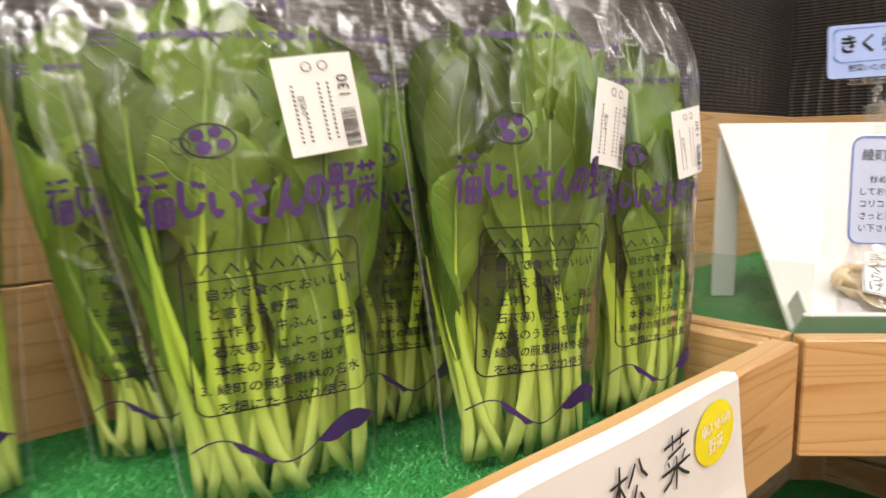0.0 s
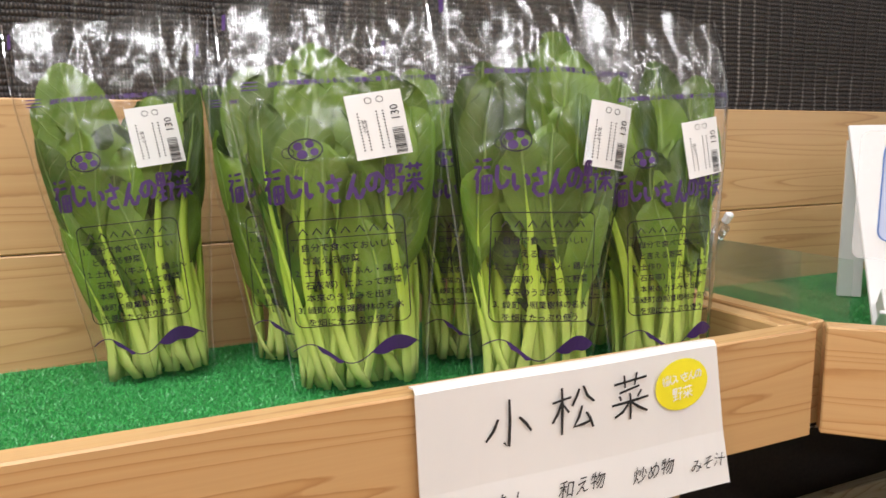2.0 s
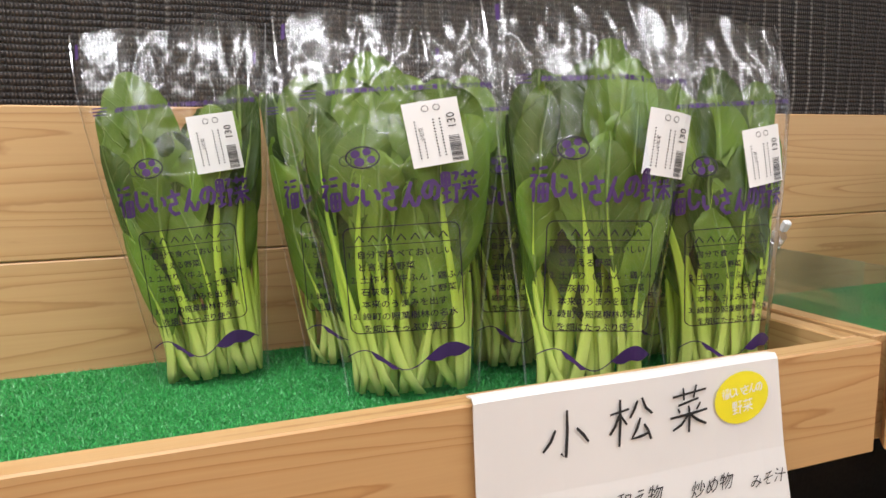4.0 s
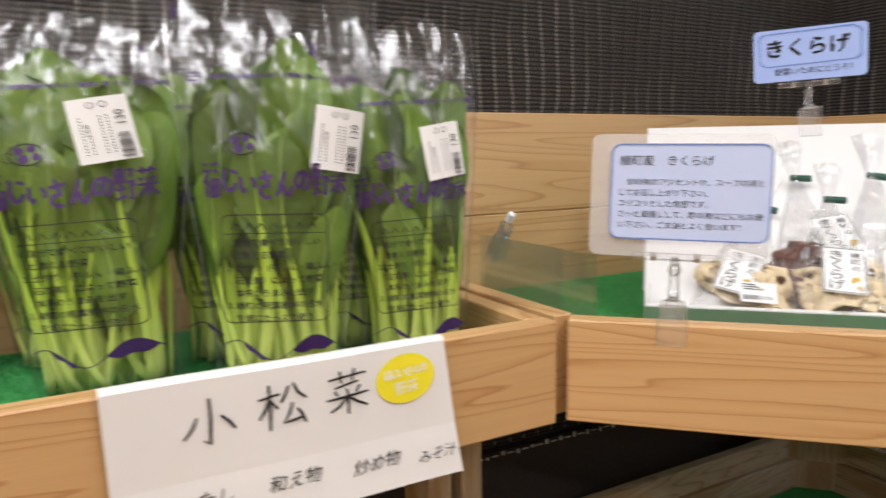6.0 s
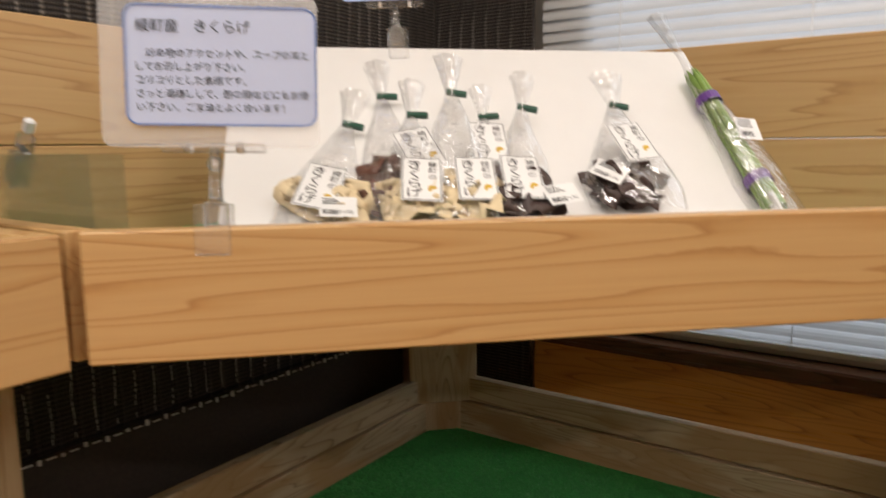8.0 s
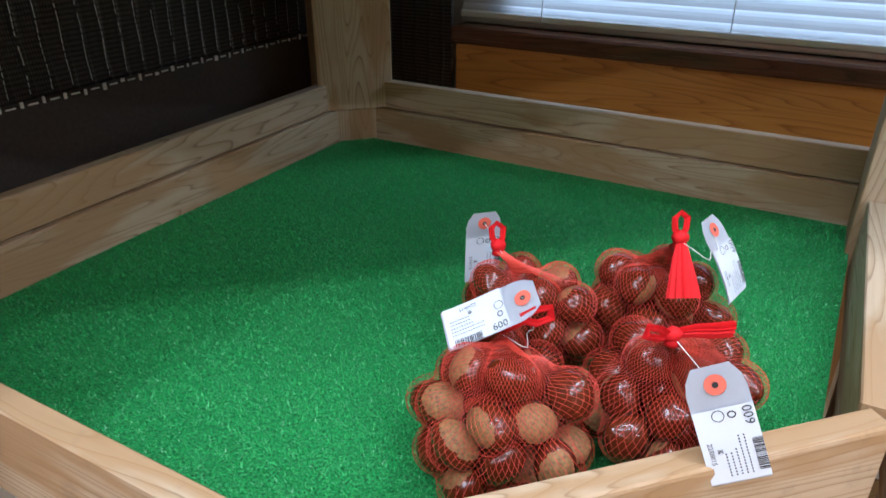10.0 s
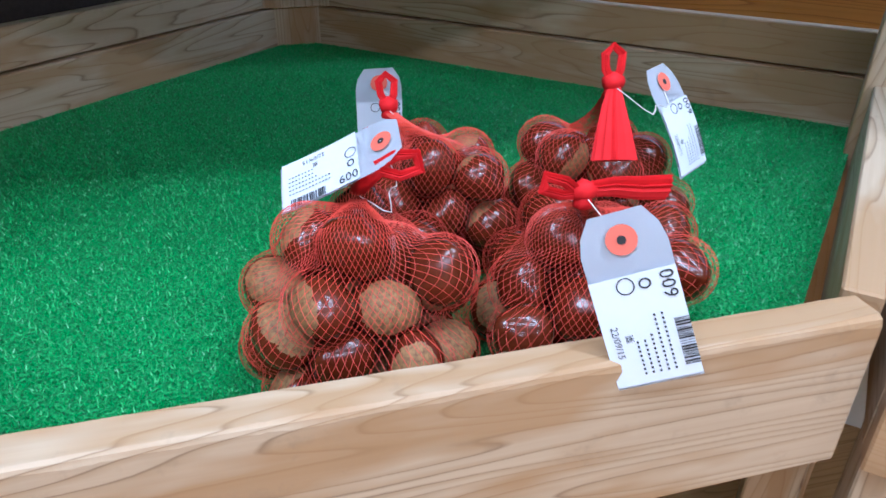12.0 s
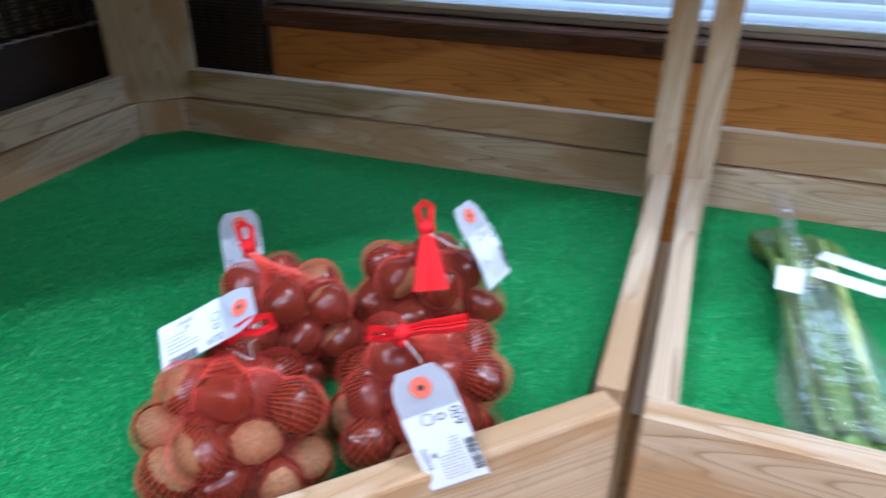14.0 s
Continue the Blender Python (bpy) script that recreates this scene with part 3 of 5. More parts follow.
def mouth_bend(z, seed):
    """How far the empty upper part of the bag flops backwards."""
    return (4.2 + 1.2 * math.sin(seed)) * np.maximum(0.0, z - 0.255) ** 2


def film_sheet(seed):
    """Front and back of the bag, the mouth cut a little askew."""
    nx, nz = 110, 170
    verts, faces = [], []
    for side in (-1, 1):
        a = np.tile(np.linspace(-1, 1, nx + 1), nz + 1)
        k = np.repeat(np.linspace(0, 1, nz + 1), nx + 1)
        rim = np.array([noise.noise(Vector((q * 1.3 + seed, side, 0))) for q in np.linspace(-1, 1, nx + 1)]) * 0.03 + 0.004 * side
        z = k * (BAG_H + np.tile(rim, nz + 1) * k ** 3)
        x = a * np.interp(z, [p for p, q in HALF], [q for p, q in HALF])
        y = film_front(x, z, seed + (0 if side < 0 else 40))
        y[np.abs(a) > 0.999] = 0
        n0 = len(verts)
        verts.extend(np.c_[x, side * y + mouth_bend(z, seed), z].tolist())
        q = (np.arange(nz)[:, None] * (nx + 1) + np.arange(nx)[None]).ravel() + n0
        faces.extend(np.c_[q, q + 1, q + nx + 2, q + nx + 1].tolist())
    bm = bmesh.new()
    me = bpy.data.meshes.new("piece")
    me.from_pydata(verts, [], faces)
    bm.from_mesh(me)
    bpy.data.meshes.remove(me)
    return bm


def seam_strips(seed):
    """The flat welded edges down both sides of a bag, whitish to draw their glint."""
    bm = bmesh.new()
    for side in (-1, 1):
        last = None
        for j in range(41):
            z = 0.002 + (BAG_H - 0.004) * j / 40
            hw = lerp(HALF, z)
            wob = 0.0012 * math.sin(z * 70 + side) + mouth_bend(z, seed)
            row = [bm.verts.new((side * (hw + d), wob + d * 0.2, z)) for d in (0.0, 0.0013)]
            if last:
                bm.faces.new((last[0], last[1], row[1], row[0]))
            last = row
    return bm


def leaf(rng, x0, y0, lean, top, blade, width, yaw, bend, layer=0.0):
    """One leaf with its stalk, from the root end up to the tip."""
    bm = bmesh.new()
    layer_uv = bm.loops.layers.uv.new("UVMap")
    stem = top - blade

    def mid(z):
        k = z / top
        return Vector((x0 + lean * k ** 1.25 + 0.007 * math.sin(k * 5 + bend * 3) + 0.35 * bend * max(0.0, 0.03 - z), y0 * (1 + 0.3 * k) + bend * 0.004 * math.sin(3 * k), z))

    rings, n = 12, 6
    last = None
    thick = rng.uniform(0.0026, 0.0047)
    for r in range(rings + 1):
        z = 0.006 + (stem + blade * 0.72 - 0.006) * r / rings
        k = z / top
        rad = thick * (1.35 - 0.9 * k) if z > 0.02 else thick * (0.9 + 20 * z)
        rad = max(0.0003, rad * (1.0 if z < stem else max(0.0, 1 - (z - stem) / (blade * 0.76)) ** 1.8))
        c = mid(z)
        cur = [bm.verts.new((c.x + rad * math.cos(a + yaw), c.y + rad * 0.7 * math.sin(a + yaw), z)) for a in (2 * math.pi * q / n for q in range(n))]
        if last:
            for q in range(n):
                bm.faces.new((last[q], last[(q + 1) % n], cur[(q + 1) % n], cur[q])).material_index = 1
        else:
            bm.faces.new(cur[::-1]).material_index = 1
        last = cur
    across = Vector((math.cos(yaw), math.sin(yaw), 0))
    out = Vector((math.sin(yaw), -math.cos(yaw), 0))
    nl, nw = 12, 8
    phase = rng.uniform(0, 9)
    grid = []
    for r in range(nl + 1):
        t = 1 - (1 - r / nl) ** 1.7
        c = mid(stem + blade * t)
        half = width / 2 * (max(0.10, 1 - ((t - 0.55) / 0.45) ** 2.7) ** 0.42 if t > 0.55 else 0.12 + 0.88 * math.sin(math.pi / 2 * t / 0.55) ** 1.1)
        row = []
        for q in range(nw + 1):
            s = -1 + 2 * q / nw
            wav = noise.noise(Vector((s * 1.8 + phase, t * 3, phase))) * 0.009
            cup = (s * s) * 0.007 - 0.006 * t * t * (1 if bend > 0 else -0.4)
            p = c + across * (s * half) + out * (wav - cup)
            p.z -= abs(s) ** 2 * 0.008 * (t - 0.3)
            row.append(bm.verts.new(p))
        grid.append(row)
    for r in range(nl):
        for q in range(nw):
            f = bm.faces.new((grid[r][q], grid[r][q + 1], grid[r + 1][q + 1], grid[r + 1][q]))
            for loop, (da, db) in zip(f.loops, ((0, 0), (1, 0), (1, 1), (0, 1))):
                loop[layer_uv].uv = ((q + da) / nw, (r + db) / nl)
    for v in bm.verts:
        z = min(max(v.co.z, 0.004), 0.31)
        hw = lerp(HALF, z) * 0.96
        u = abs(v.co.x) / hw
        if u > 0.72:
            v.co.x = math.copysign(hw * (0.72 + 0.25 * math.tanh((u - 0.72) / 0.25)), v.co.x)
        lim = lerp(DEEP, z) * math.sqrt(max(0.02, 1 - (v.co.x / (hw * 1.04)) ** 2))
        k = layer + (v.co.y - y0) / 0.030 * 0.62
        v.co.y = lim * max(-0.88, min(0.88, k))
        v.co.z = max(v.co.z, 0.004)
    return bm


def drape(bm, seed, off, m=None, stiff=False):
    """Lays flat print on the front of the film; a stiff sticker bridges the creases."""
    if m is not None:
        bmesh.ops.transform(bm, matrix=m, verts=bm.verts)
    vs = list(bm.verts)
    x, z = np.array([v.co.x for v in vs]), np.array([v.co.z for v in vs])
    if stiff:
        hw = np.interp(z, [a for a, b in HALF], [b for a, b in HALF])
        y = 0.0335 * np.sqrt(np.maximum(0.0, 1 - (x / hw) ** 2)) + 0.0085
    else:
        y = film_front(x, z, seed) - mouth_bend(z, seed)
    for v, q in zip(vs, y):
        v.co.y = -q - off
    return bm


BOX_LINES = ["1. 自分で食べておいしい", "   と言える野菜", "2. 土作り（牛ふん・鶏ふん・", "   石灰等）によって野菜", "   本来のうまみを出す", "3. 綾町の照葉樹林の名水", "   を畑にたっぷり使う"]


# eight brush shapes of the printed mark: half height and strokes
BUSY = [[(-0.7, 1), (-0.5, 0.8)], [(-1, 0.5), (-0.2, 0.55), (-0.9, -0.2)], [(-0.55, 0.1), (-0.55, -1)], [(0, 0.9), (1, 1)], [(0.1, 0.5), (0.9, 0.55)], [(0.05, 0), (0.05, -1), (0.95, -0.9), (1, 0.05), (0.05, 0)], [(0.5, 0), (0.5, -0.9)], [(0.1, -0.45), (0.9, -0.4)]]
MARK = [
    (0.0135, BUSY),
    (0.0095, [[(-0.5, 1), (-0.6, -0.2), (-0.2, -0.9), (0.5, -0.7), (0.8, -0.2)], [(0.3, 0.9), (0.5, 0.6)], [(0.75, 0.8), (0.9, 0.5)]]),
    (0.0085, [[(-0.8, 0.7), (-0.8, -0.3), (-0.5, -0.8), (-0.2, -0.4)], [(0.5, 0.6), (0.9, 0.1), (0.85, -0.4)]]),
    (0.0110, [[(-0.9, 0.4), (0.9, 0.6)], [(-0.2, 1), (0.3, -0.1)], [(0.5, -0.1), (-0.5, -0.2), (-0.7, -0.6), (-0.1, -1), (0.6, -0.9)]]),
    (0.0105, [[(0.1, 1), (-0.9, -0.9), (-0.2, 0.1), (0.2, -0.8), (0.6, -0.8), (1, -0.1)]]),
    (0.0090, [[(0.2, 0.7), (-0.1, -0.5), (-0.6, -0.7), (-0.9, -0.1), (-0.5, 0.6), (0.3, 0.8), (0.9, 0.2), (0.7, -0.6), (0.2, -0.9)]]),
    (0.0130, [[(-0.9, 0.9), (-0.1, 0.9), (-0.1, 0.1), (-0.9, 0.1), (-0.9, 0.9)], [(-0.5, 0.9), (-0.5, -0.8)], [(-0.9, 0.5), (-0.1, 0.5)], [(-1, -0.35), (0, -0.3)], [(-1, -0.95), (0.05, -0.75)], [(0.2, 0.85), (0.9, 0.9), (0.5, 0.4)], [(0.15, 0.1), (1, 0.15), (0.8, -0.2)], [(0.6, 0.1), (0.6, -1), (0.3, -0.8)]]),
    (0.0125, [[(-1, 0.7), (1, 0.8)], [(-0.4, 1), (-0.4, 0.5)], [(0.45, 1), (0.4, 0.5)], [(-0.7, 0.25), (-0.5, 0.05)], [(0, 0.3), (0, 0.05)], [(0.7, 0.35), (0.4, 0.05)], [(-1, -0.2), (1, -0.1)], [(0, 0), (0, -1)], [(0, -0.25), (-0.9, -0.9)], [(0.05, -0.25), (1, -0.85)]]),
]


def bag_print(seed):
    """Purple print on the bag: slogan, drawn lettering, beetle, text box and hills."""
    rng = random.Random(5)
    purple, mark, dark, box_bm, hill_bm, spots, bars, curl, corner = (bmesh.new() for _ in range(9))
    for nudge in (-0.0002, 0.0, 0.0002):
        merge(purple, fit_width(glyphs("綾町の照葉樹林のふもとで健康に育ったこだわり野菜", 0.006), 0.118), Matrix.Translation((0.012 + nudge, 0, 0.262 + nudge)))
    for k in range(3):
        bar(bars, -0.066, -0.054, 0.2585 + 0.003 * k, 0.2595 + 0.003 * k)
    bar(corner, -0.0785, -0.0755, 0.312, 0.326)
    # brush-drawn mark, as plain strokes
    for g, (tall, lines) in enumerate(MARK):
        cx, cz = -0.0485 + 0.0140 * g, 0.180 - 0.0012 * g * (g < 5) + 0.001 * math.sin(g * 2.1)
        for pts in lines:
            dense = [Vector(p) for p in pts]
            run = []
            for p, q in zip(dense, dense[1:]):
                run.extend(p.lerp(q, t / 4) for t in range(4))
            run.append(dense[-1])
            stroke(mark, [(cx + 0.0064 * p.x, cz + tall * p.y) for p in run], 0.0031 if len(lines) < 4 else 0.0024)
    # beetle
    ring(dark, -0.024, 0.208, 0.0115, 0.0085, 0.0012)
    ring(dark, -0.036, 0.206, 0.004, 0.004, 0.0006)
    for bx, bz, r in ((-0.029, 0.211, 0.0033), (-0.021, 0.2125, 0.003), (-0.0265, 0.2045, 0.0036), (-0.018, 0.206, 0.003)):
        disc(spots, bx, bz, r, r)
    stroke(curl, [(0.026 + 0.018 * t + 0.006 * math.sin(7 * t), 0.222 + 0.02 * math.sin(4.4 * t) * t) for t in [i / 16 for i in range(17)]], 0.0007)
    # text box
    stroke(box_bm, [p for p in rounded(-0.042, 0.040, 0.064, 0.152, 0.006)] + [(0.034, 0.064)], 0.0009)
    bar(box_bm, -0.040, 0.038, 0.1365, 0.1372)
    for k in range(7):
        stroke(box_bm, [(-0.034 + 0.0098 * k + 0.0032 * q, 0.1405 + (0.005 if q % 2 else 0.0)) for q in range(3)], 0.0014)
    for k, line in enumerate(BOX_LINES):
        lead = (len(line) - len(line.lstrip())) * 0.0022
        for nudge in (0.0, 0.00025):
            merge(box_bm, left_align(glyphs(line.strip(), 0.0068)), Matrix.Translation((-0.039 + lead + nudge, 0, 0.130 - 0.0103 * k + nudge)))
    # hills
    hills = [(-0.046 + 0.0925 * t, 0.040 + 0.009 * math.sin(9.5 * t + 0.3) + 0.004 * t) for t in [i / 26 for i in range(27)]]
    stroke(hill_bm, hills, 0.0009)
    for cut in ((5, 11), (16, 26)):
        run = hills[cut[0]:cut[1]]
        m = len(run) - 1
        low = [(px, min(pz, run[0][1] + (run[m][1] - run[0][1]) * i / m) - 0.0012 - 0.003 * abs(math.sin(6.3 * i / m))) for i, (px, pz) in enumerate(run)]
        for i in range(m):
            hill_bm.faces.new([hill_bm.verts.new((px, 0, pz)) for px, pz in (low[i], low[i + 1], run[i + 1], run[i])])
    return [(name, drape(bm, seed, off), mat) for name, bm, off, mat in (("slogan_print", purple, 0.0009, PURPLE), ("mark_print", mark, 0.0009, PURPLE), ("beetle_print", dark, 0.0012, PURPLE_DARK),
            ("bar_print", bars, 0.0009, PURPLE), ("tendril_print", curl, 0.0012, PURPLE_DARK), ("beetle_spot", spots, 0.0009, PURPLE), ("text_box_print", box_bm, 0.0012, PURPLE_DARK), ("hill_print", hill_bm, 0.0010, PURPLE), ("corner_print", corner, 0.0012, PURPLE))]


def price_label(parent, m, seed, root):
    """White price sticker with its printing on the film."""
    rng = random.Random(8)
    bm = bmesh.new()
    vs = [[bm.verts.new((-0.0195 + 0.039 * i / 6, 0, -0.0255 + 0.051 * j / 6)) for i in range(7)] for j in range(7)]
    for j in range(6):
        for i in range(6):
            bm.faces.new((vs[j][i], vs[j][i + 1], vs[j + 1][i + 1], vs[j + 1][i]))
    label = part("price_label", drape(bm, seed, 0.0, m, True), PAPER, None, "white printed price sticker")
    ink = bmesh.new()
    turn = pose(0, 0, 0, 0, -90, 0)
    merge(ink, glyphs("130", 0.0085), Matrix.Translation((0.0125, 0, 0.0085)) @ turn)
    code = bmesh.new()
    barcode(code, -0.012, 0.008, -0.004, 0.004, rng)
    merge(ink, code, Matrix.Translation((0.0125, 0, -0.012)) @ turn)
    merge(ink, glyphs("小松菜", 0.0036), Matrix.Translation((-0.0095, 0, 0.000)) @ turn)
    for k in range(4):
        x = -0.0135 + 0.0045 * k + (0.004 if k > 1 else 0)
        z = -0.019
        while z < (0.012 if k != 1 else -0.004):
            bar(ink, x, x + 0.0011, z, z + 0.0011)
            z += 0.0024
    for cx in (-0.004, 0.004):
        ring(ink, cx, 0.0195, 0.0023, 0.0023, 0.0005)
    marks = part("label_print", drape(ink, seed, 0.0007, m, True), INK, None)
    for ob, up in ((label, parent), (marks, label)):
        ob.parent = up
    return label


PRINTS = {}


def greens_bag(x, y, z, yaw, width, height, seed, label_at, lean=(0.0, 0.0), leaves=38):
    """A clear printed bag of leafy greens standing on its root end."""
    rng = random.Random(seed)
    root = thing("greens_bag", None, "bunch of leafy komatsuna greens in a clear purple-printed bag", "bagged vegetable", "bagged greens on the upper tray")
    film_seed = float(seed % 3) * 7.0
    part("film", film_sheet(film_seed), FILM, root, "clear glossy plastic film", smooth=True).visible_shadow = False
    part("seam", seam_strips(film_seed), SEAM, root, "welded edge of the film, whitened as its glint").visible_shadow = False
    if film_seed not in PRINTS:
        PRINTS[film_seed] = [part(name, bm, mat, root) for name, bm, mat in bag_print(film_seed)]
    else:
        for src in PRINTS[film_seed]:
            new(src.name.split(".")[0], src.data).parent = root
    if label_at:
        price_label(root, pose(label_at[0], 0, label_at[1], 0, label_at[2], 0), film_seed, root)
    for k in range(leaves):
        layer = -0.88 + 1.74 * k / (leaves - 1)
        x0 = (-1 + 2 * ((k * 0.618 + seed * 0.37) % 1.0)) * 0.041
        y0 = layer * 0.02
        lean_x = x0 * rng.uniform(0.0, 0.8) + rng.uniform(-0.018, 0.018)
        near = k < 13
        top = rng.uniform(0.15, 0.255) if near else rng.uniform(0.21, 0.285)
        blade = rng.uniform(0.075, 0.115) if near else rng.uniform(0.10, 0.15)
        width_l = rng.uniform(0.036, 0.056) if near else rng.uniform(0.052, 0.078)
        if k == 15:
            top, blade, width_l, lean_x = 0.298, 0.15, 0.066, -0.02
        turn = rng.uniform(-0.6, 0.6) + (math.pi if k % 2 else 0)
        part("leaf", leaf(rng, x0, y0, lean_x, top, blade, width_l, turn, rng.uniform(-1, 1), layer), [BLADE, STALK], root, smooth=True)
    root.matrix_world = pose(x, y, z, lean[0], lean[1], yaw) @ Matrix.Diagonal((width, width, height, 1))
    return root


greens_bag(-0.580, -0.190, 1.051, 35, 1.0, 0.98, 30, (0.034, 0.225, -4), (-2, -5))
greens_bag(-0.386, -0.154, 1.051, 27, 1.17, 1.01, 33, (0.027, 0.224, -7), (-3, -3))
greens_bag(-0.242, -0.108, 1.051, 27, 1.05, 1.03, 37, (0.050, 0.212, 7), (-3, 1))
greens_bag(-0.140, -0.020, 1.051, 31, 0.95, 0.96, 39, (0.032, 0.214, -7), (-3, -3))
greens_bag(-0.480, -0.095, 1.051, 30, 1.0, 0.98, 41, None, (-3, -3))
greens_bag(-0.325, -0.045, 1.051, 32, 0.96, 0.96, 43, None, (-3, 0))
greens_bag(-0.215, 0.035, 1.051, 35, 0.92, 0.9, 47, None, (-3, 0))

# ---- folded card on the left tray ----
CARD = plain("white_card", (0.76, 0.75, 0.73), 0.45, 0.03, 14)
YELLOW = plain("yellow_sticker", (0.85, 0.76, 0.02), 0.4, 0.03)
card = thing("price_card", None, "folded white card with handwriting and a yellow oval sticker", "price card")
bm = bmesh.new()
prof = [(0.006, 1.1045), (-0.003, 1.106), (-0.0055, 1.102), (-0.006, 1.07), (-0.007, 1.03), (-0.011, 0.987)]
u0, u1 = -0.399, -0.137
nu = 12
outer = []
for i in range(nu + 1):
    k = i / nu
    row = []
    for j, (w, z) in enumerate(prof):
        u = u0 + (u1 - u0) * k + (0.003 + 0.009 * k) * (1.105 - z) / 0.118
        row.append(bm.verts.new((u, w - 0.004 * k * (1.106 - z) / 0.1 + 0.001 * math.sin(9 * k), z)))
    outer.append(row)
for i in range(nu):
    for j in range(len(prof) - 1):
        bm.faces.new((outer[i][j], outer[i + 1][j], outer[i + 1][j + 1], outer[i][j + 1]))
bmesh.ops.recalc_face_normals(bm, faces=bm.faces)
bmesh.ops.solidify(bm, geom=list(bm.faces), thickness=0.0012)
part("folded_card", bm, CARD, card, m=LEFT)


def on_card(bm, u, z, size_turn=0.0):
    m = Matrix.Translation((u, -0.014, z)) @ pose(0, 0, 0, 0, size_turn, 0)
    bm.transform(m)
    for v in bm.verts:
        k = (v.co.x - u0) / (u1 - u0)
        zz = v.co.z
        base = -0.006 - max(0.0, (1.03 - zz)) * 0.095 - max(0.0, 1.07 - max(zz, 1.03)) * 0.02
        v.co.y = base - 0.004 * k * (1.106 - zz) / 0.1 + 0.001 * math.sin(9 * k) - 0.0016
    return bm


HAND = [
    (-0.330, 1.071, 0.0175, [[(0.05, 1), (0.08, 0.1), (0.02, -0.95), (-0.2, -0.75)], [(-0.45, 0.25), (-0.65, -0.2), (-1, -0.6)], [(0.5, 0.2), (0.8, -0.1), (1.05, -0.45)]]),
    (-0.277, 1.073, 0.0175, [[(-1, 0.4), (-0.1, 0.55)], [(-0.55, 1), (-0.52, 0), (-0.55, -1)], [(-0.55, 0.4), (-0.75, -0.1), (-1, -0.45)], [(-0.5, 0.3), (-0.2, -0.1)], [(0.3, 0.85), (0.15, 0.5), (-0.05, 0.15)], [(0.5, 0.95), (0.7, 0.5), (1.05, 0.2)], [(0.45, 0.1), (0.3, -0.35), (0.05, -0.75), (0.5, -0.7), (0.9, -0.6)], [(0.65, -0.2), (0.85, -0.5), (1, -0.9)]]),
    (-0.225, 1.074, 0.0175, [[(-0.9, 0.65), (0.9, 0.8)], [(-0.35, 1), (-0.3, 0.45)], [(0.35, 1.05), (0.22, 0.5)], [(0.5, 0.45), (-0.6, 0.25)], [(-0.6, 0.12), (-0.5, -0.08)], [(-0.05, 0.18), (0.02, -0.02)], [(0.6, 0.25), (0.4, -0.05)], [(-1, -0.25), (0, -0.2), (1, -0.1)], [(0, 0.05), (0.02, -0.5), (0, -1)], [(-0.05, -0.22), (-0.4, -0.6), (-0.85, -0.8)], [(0.05, -0.22), (0.45, -0.5), (0.95, -0.75)]]),
]
for u, z, half, lines in HAND:
    bm = bmesh.new()
    for pts in lines:
        stroke(bm, [(half * px, half * pz) for px, pz in pts], 0.0024)
    part("lettering", on_card(bm, u, z, 0), INK, card, m=LEFT)


def slant(bm):
    """Leans lettering like quick handwriting."""
    for v in bm.verts:
        v.co.x += 0.22 * v.co.z
        v.co.z += 0.06 * v.co.x + 0.0006 * math.sin(v.co.x * 260)
    return bm


for word, u, z, w in (("おひたし", -0.342, 1.014, 0.052), ("和え物", -0.270, 1.015, 0.040), ("炒め物", -0.203, 1.012, 0.040), ("みそ汁", -0.148, 1.008, 0.034)):
    part("lettering", on_card(slant(fit_width(glyphs(word, 0.015), w)), u, z, 0), INK, card, m=LEFT)
bm = bmesh.new()
disc(bm, 0, 0, 0.0265, 0.0205, 32)
part("yellow_sticker", on_card(bm, -0.174, 1.076, -4), YELLOW, card, "yellow oval sticker", m=LEFT)
bm = bmesh.new()
for g, (tall, lines) in enumerate(MARK):
    cx, cz, half = (-0.0165 + 0.0066 * g, 0.0058, 0.0034) if g < 6 else (-0.0055 + 0.0105 * (g - 6), -0.0068, 0.0046)
    for pts in lines:
        stroke(bm, [(cx + half * px, cz + half * 1.1 * pz) for px, pz in pts], 0.0012)
ob = part("sticker_print", on_card(bm, -0.174, 1.076, -4), PAPER, card, m=LEFT)
ob.location += Vector((0.0006, -0.0006, 0))

# ---- sloping white board with mushroom bags ----
rack = thing("display_board", None, "white sloping display board propped up on the turf", "display board")
TILT_B = math.degrees(math.atan2(0.687, 0.727))
SLOPE = Matrix.Translation((0, 0.174, 1.063)) @ pose(0, 0, 0, TILT_B, 0, 0)   # x along, y up the board, z out of it
part("board", box(0.616, 0.325, 0.006, 0.001), CARDBOARD_WHITE, rack, m=SLOPE @ Matrix.Translation((0.379, 0.1625, -0.003)))
part("ledge", box(0.616, 0.005, 0.036, 0.001), CARDBOARD_WHITE, rack, m=SLOPE @ Matrix.Translation((0.379, -0.003, 0.0155)))
for x in (0.078, 0.672):
    part("ledge_end", box(0.004, 0.03, 0.03, 0.001), CARDBOARD_WHITE, rack, m=SLOPE @ Matrix.Translation((x, 0.0155, 0.0155)))
for x in (0.085, 0.665):
    part("strut", box(0.03, 0.008, 0.215, 0.001), CARDBOARD_WHITE, rack, m=pose(x, 0.404, 1.158))

MUSH_PALE = plain("pale_mushroom", (0.70, 0.57, 0.36), 0.6, 0.12, 40)
MUSH_DARK = plain("dark_mushroom", (0.045, 0.022, 0.016), 0.45, 0.4, 50)
MUSH_RED = plain("brown_mushroom", (0.13, 0.055, 0.035), 0.5, 0.3, 50)
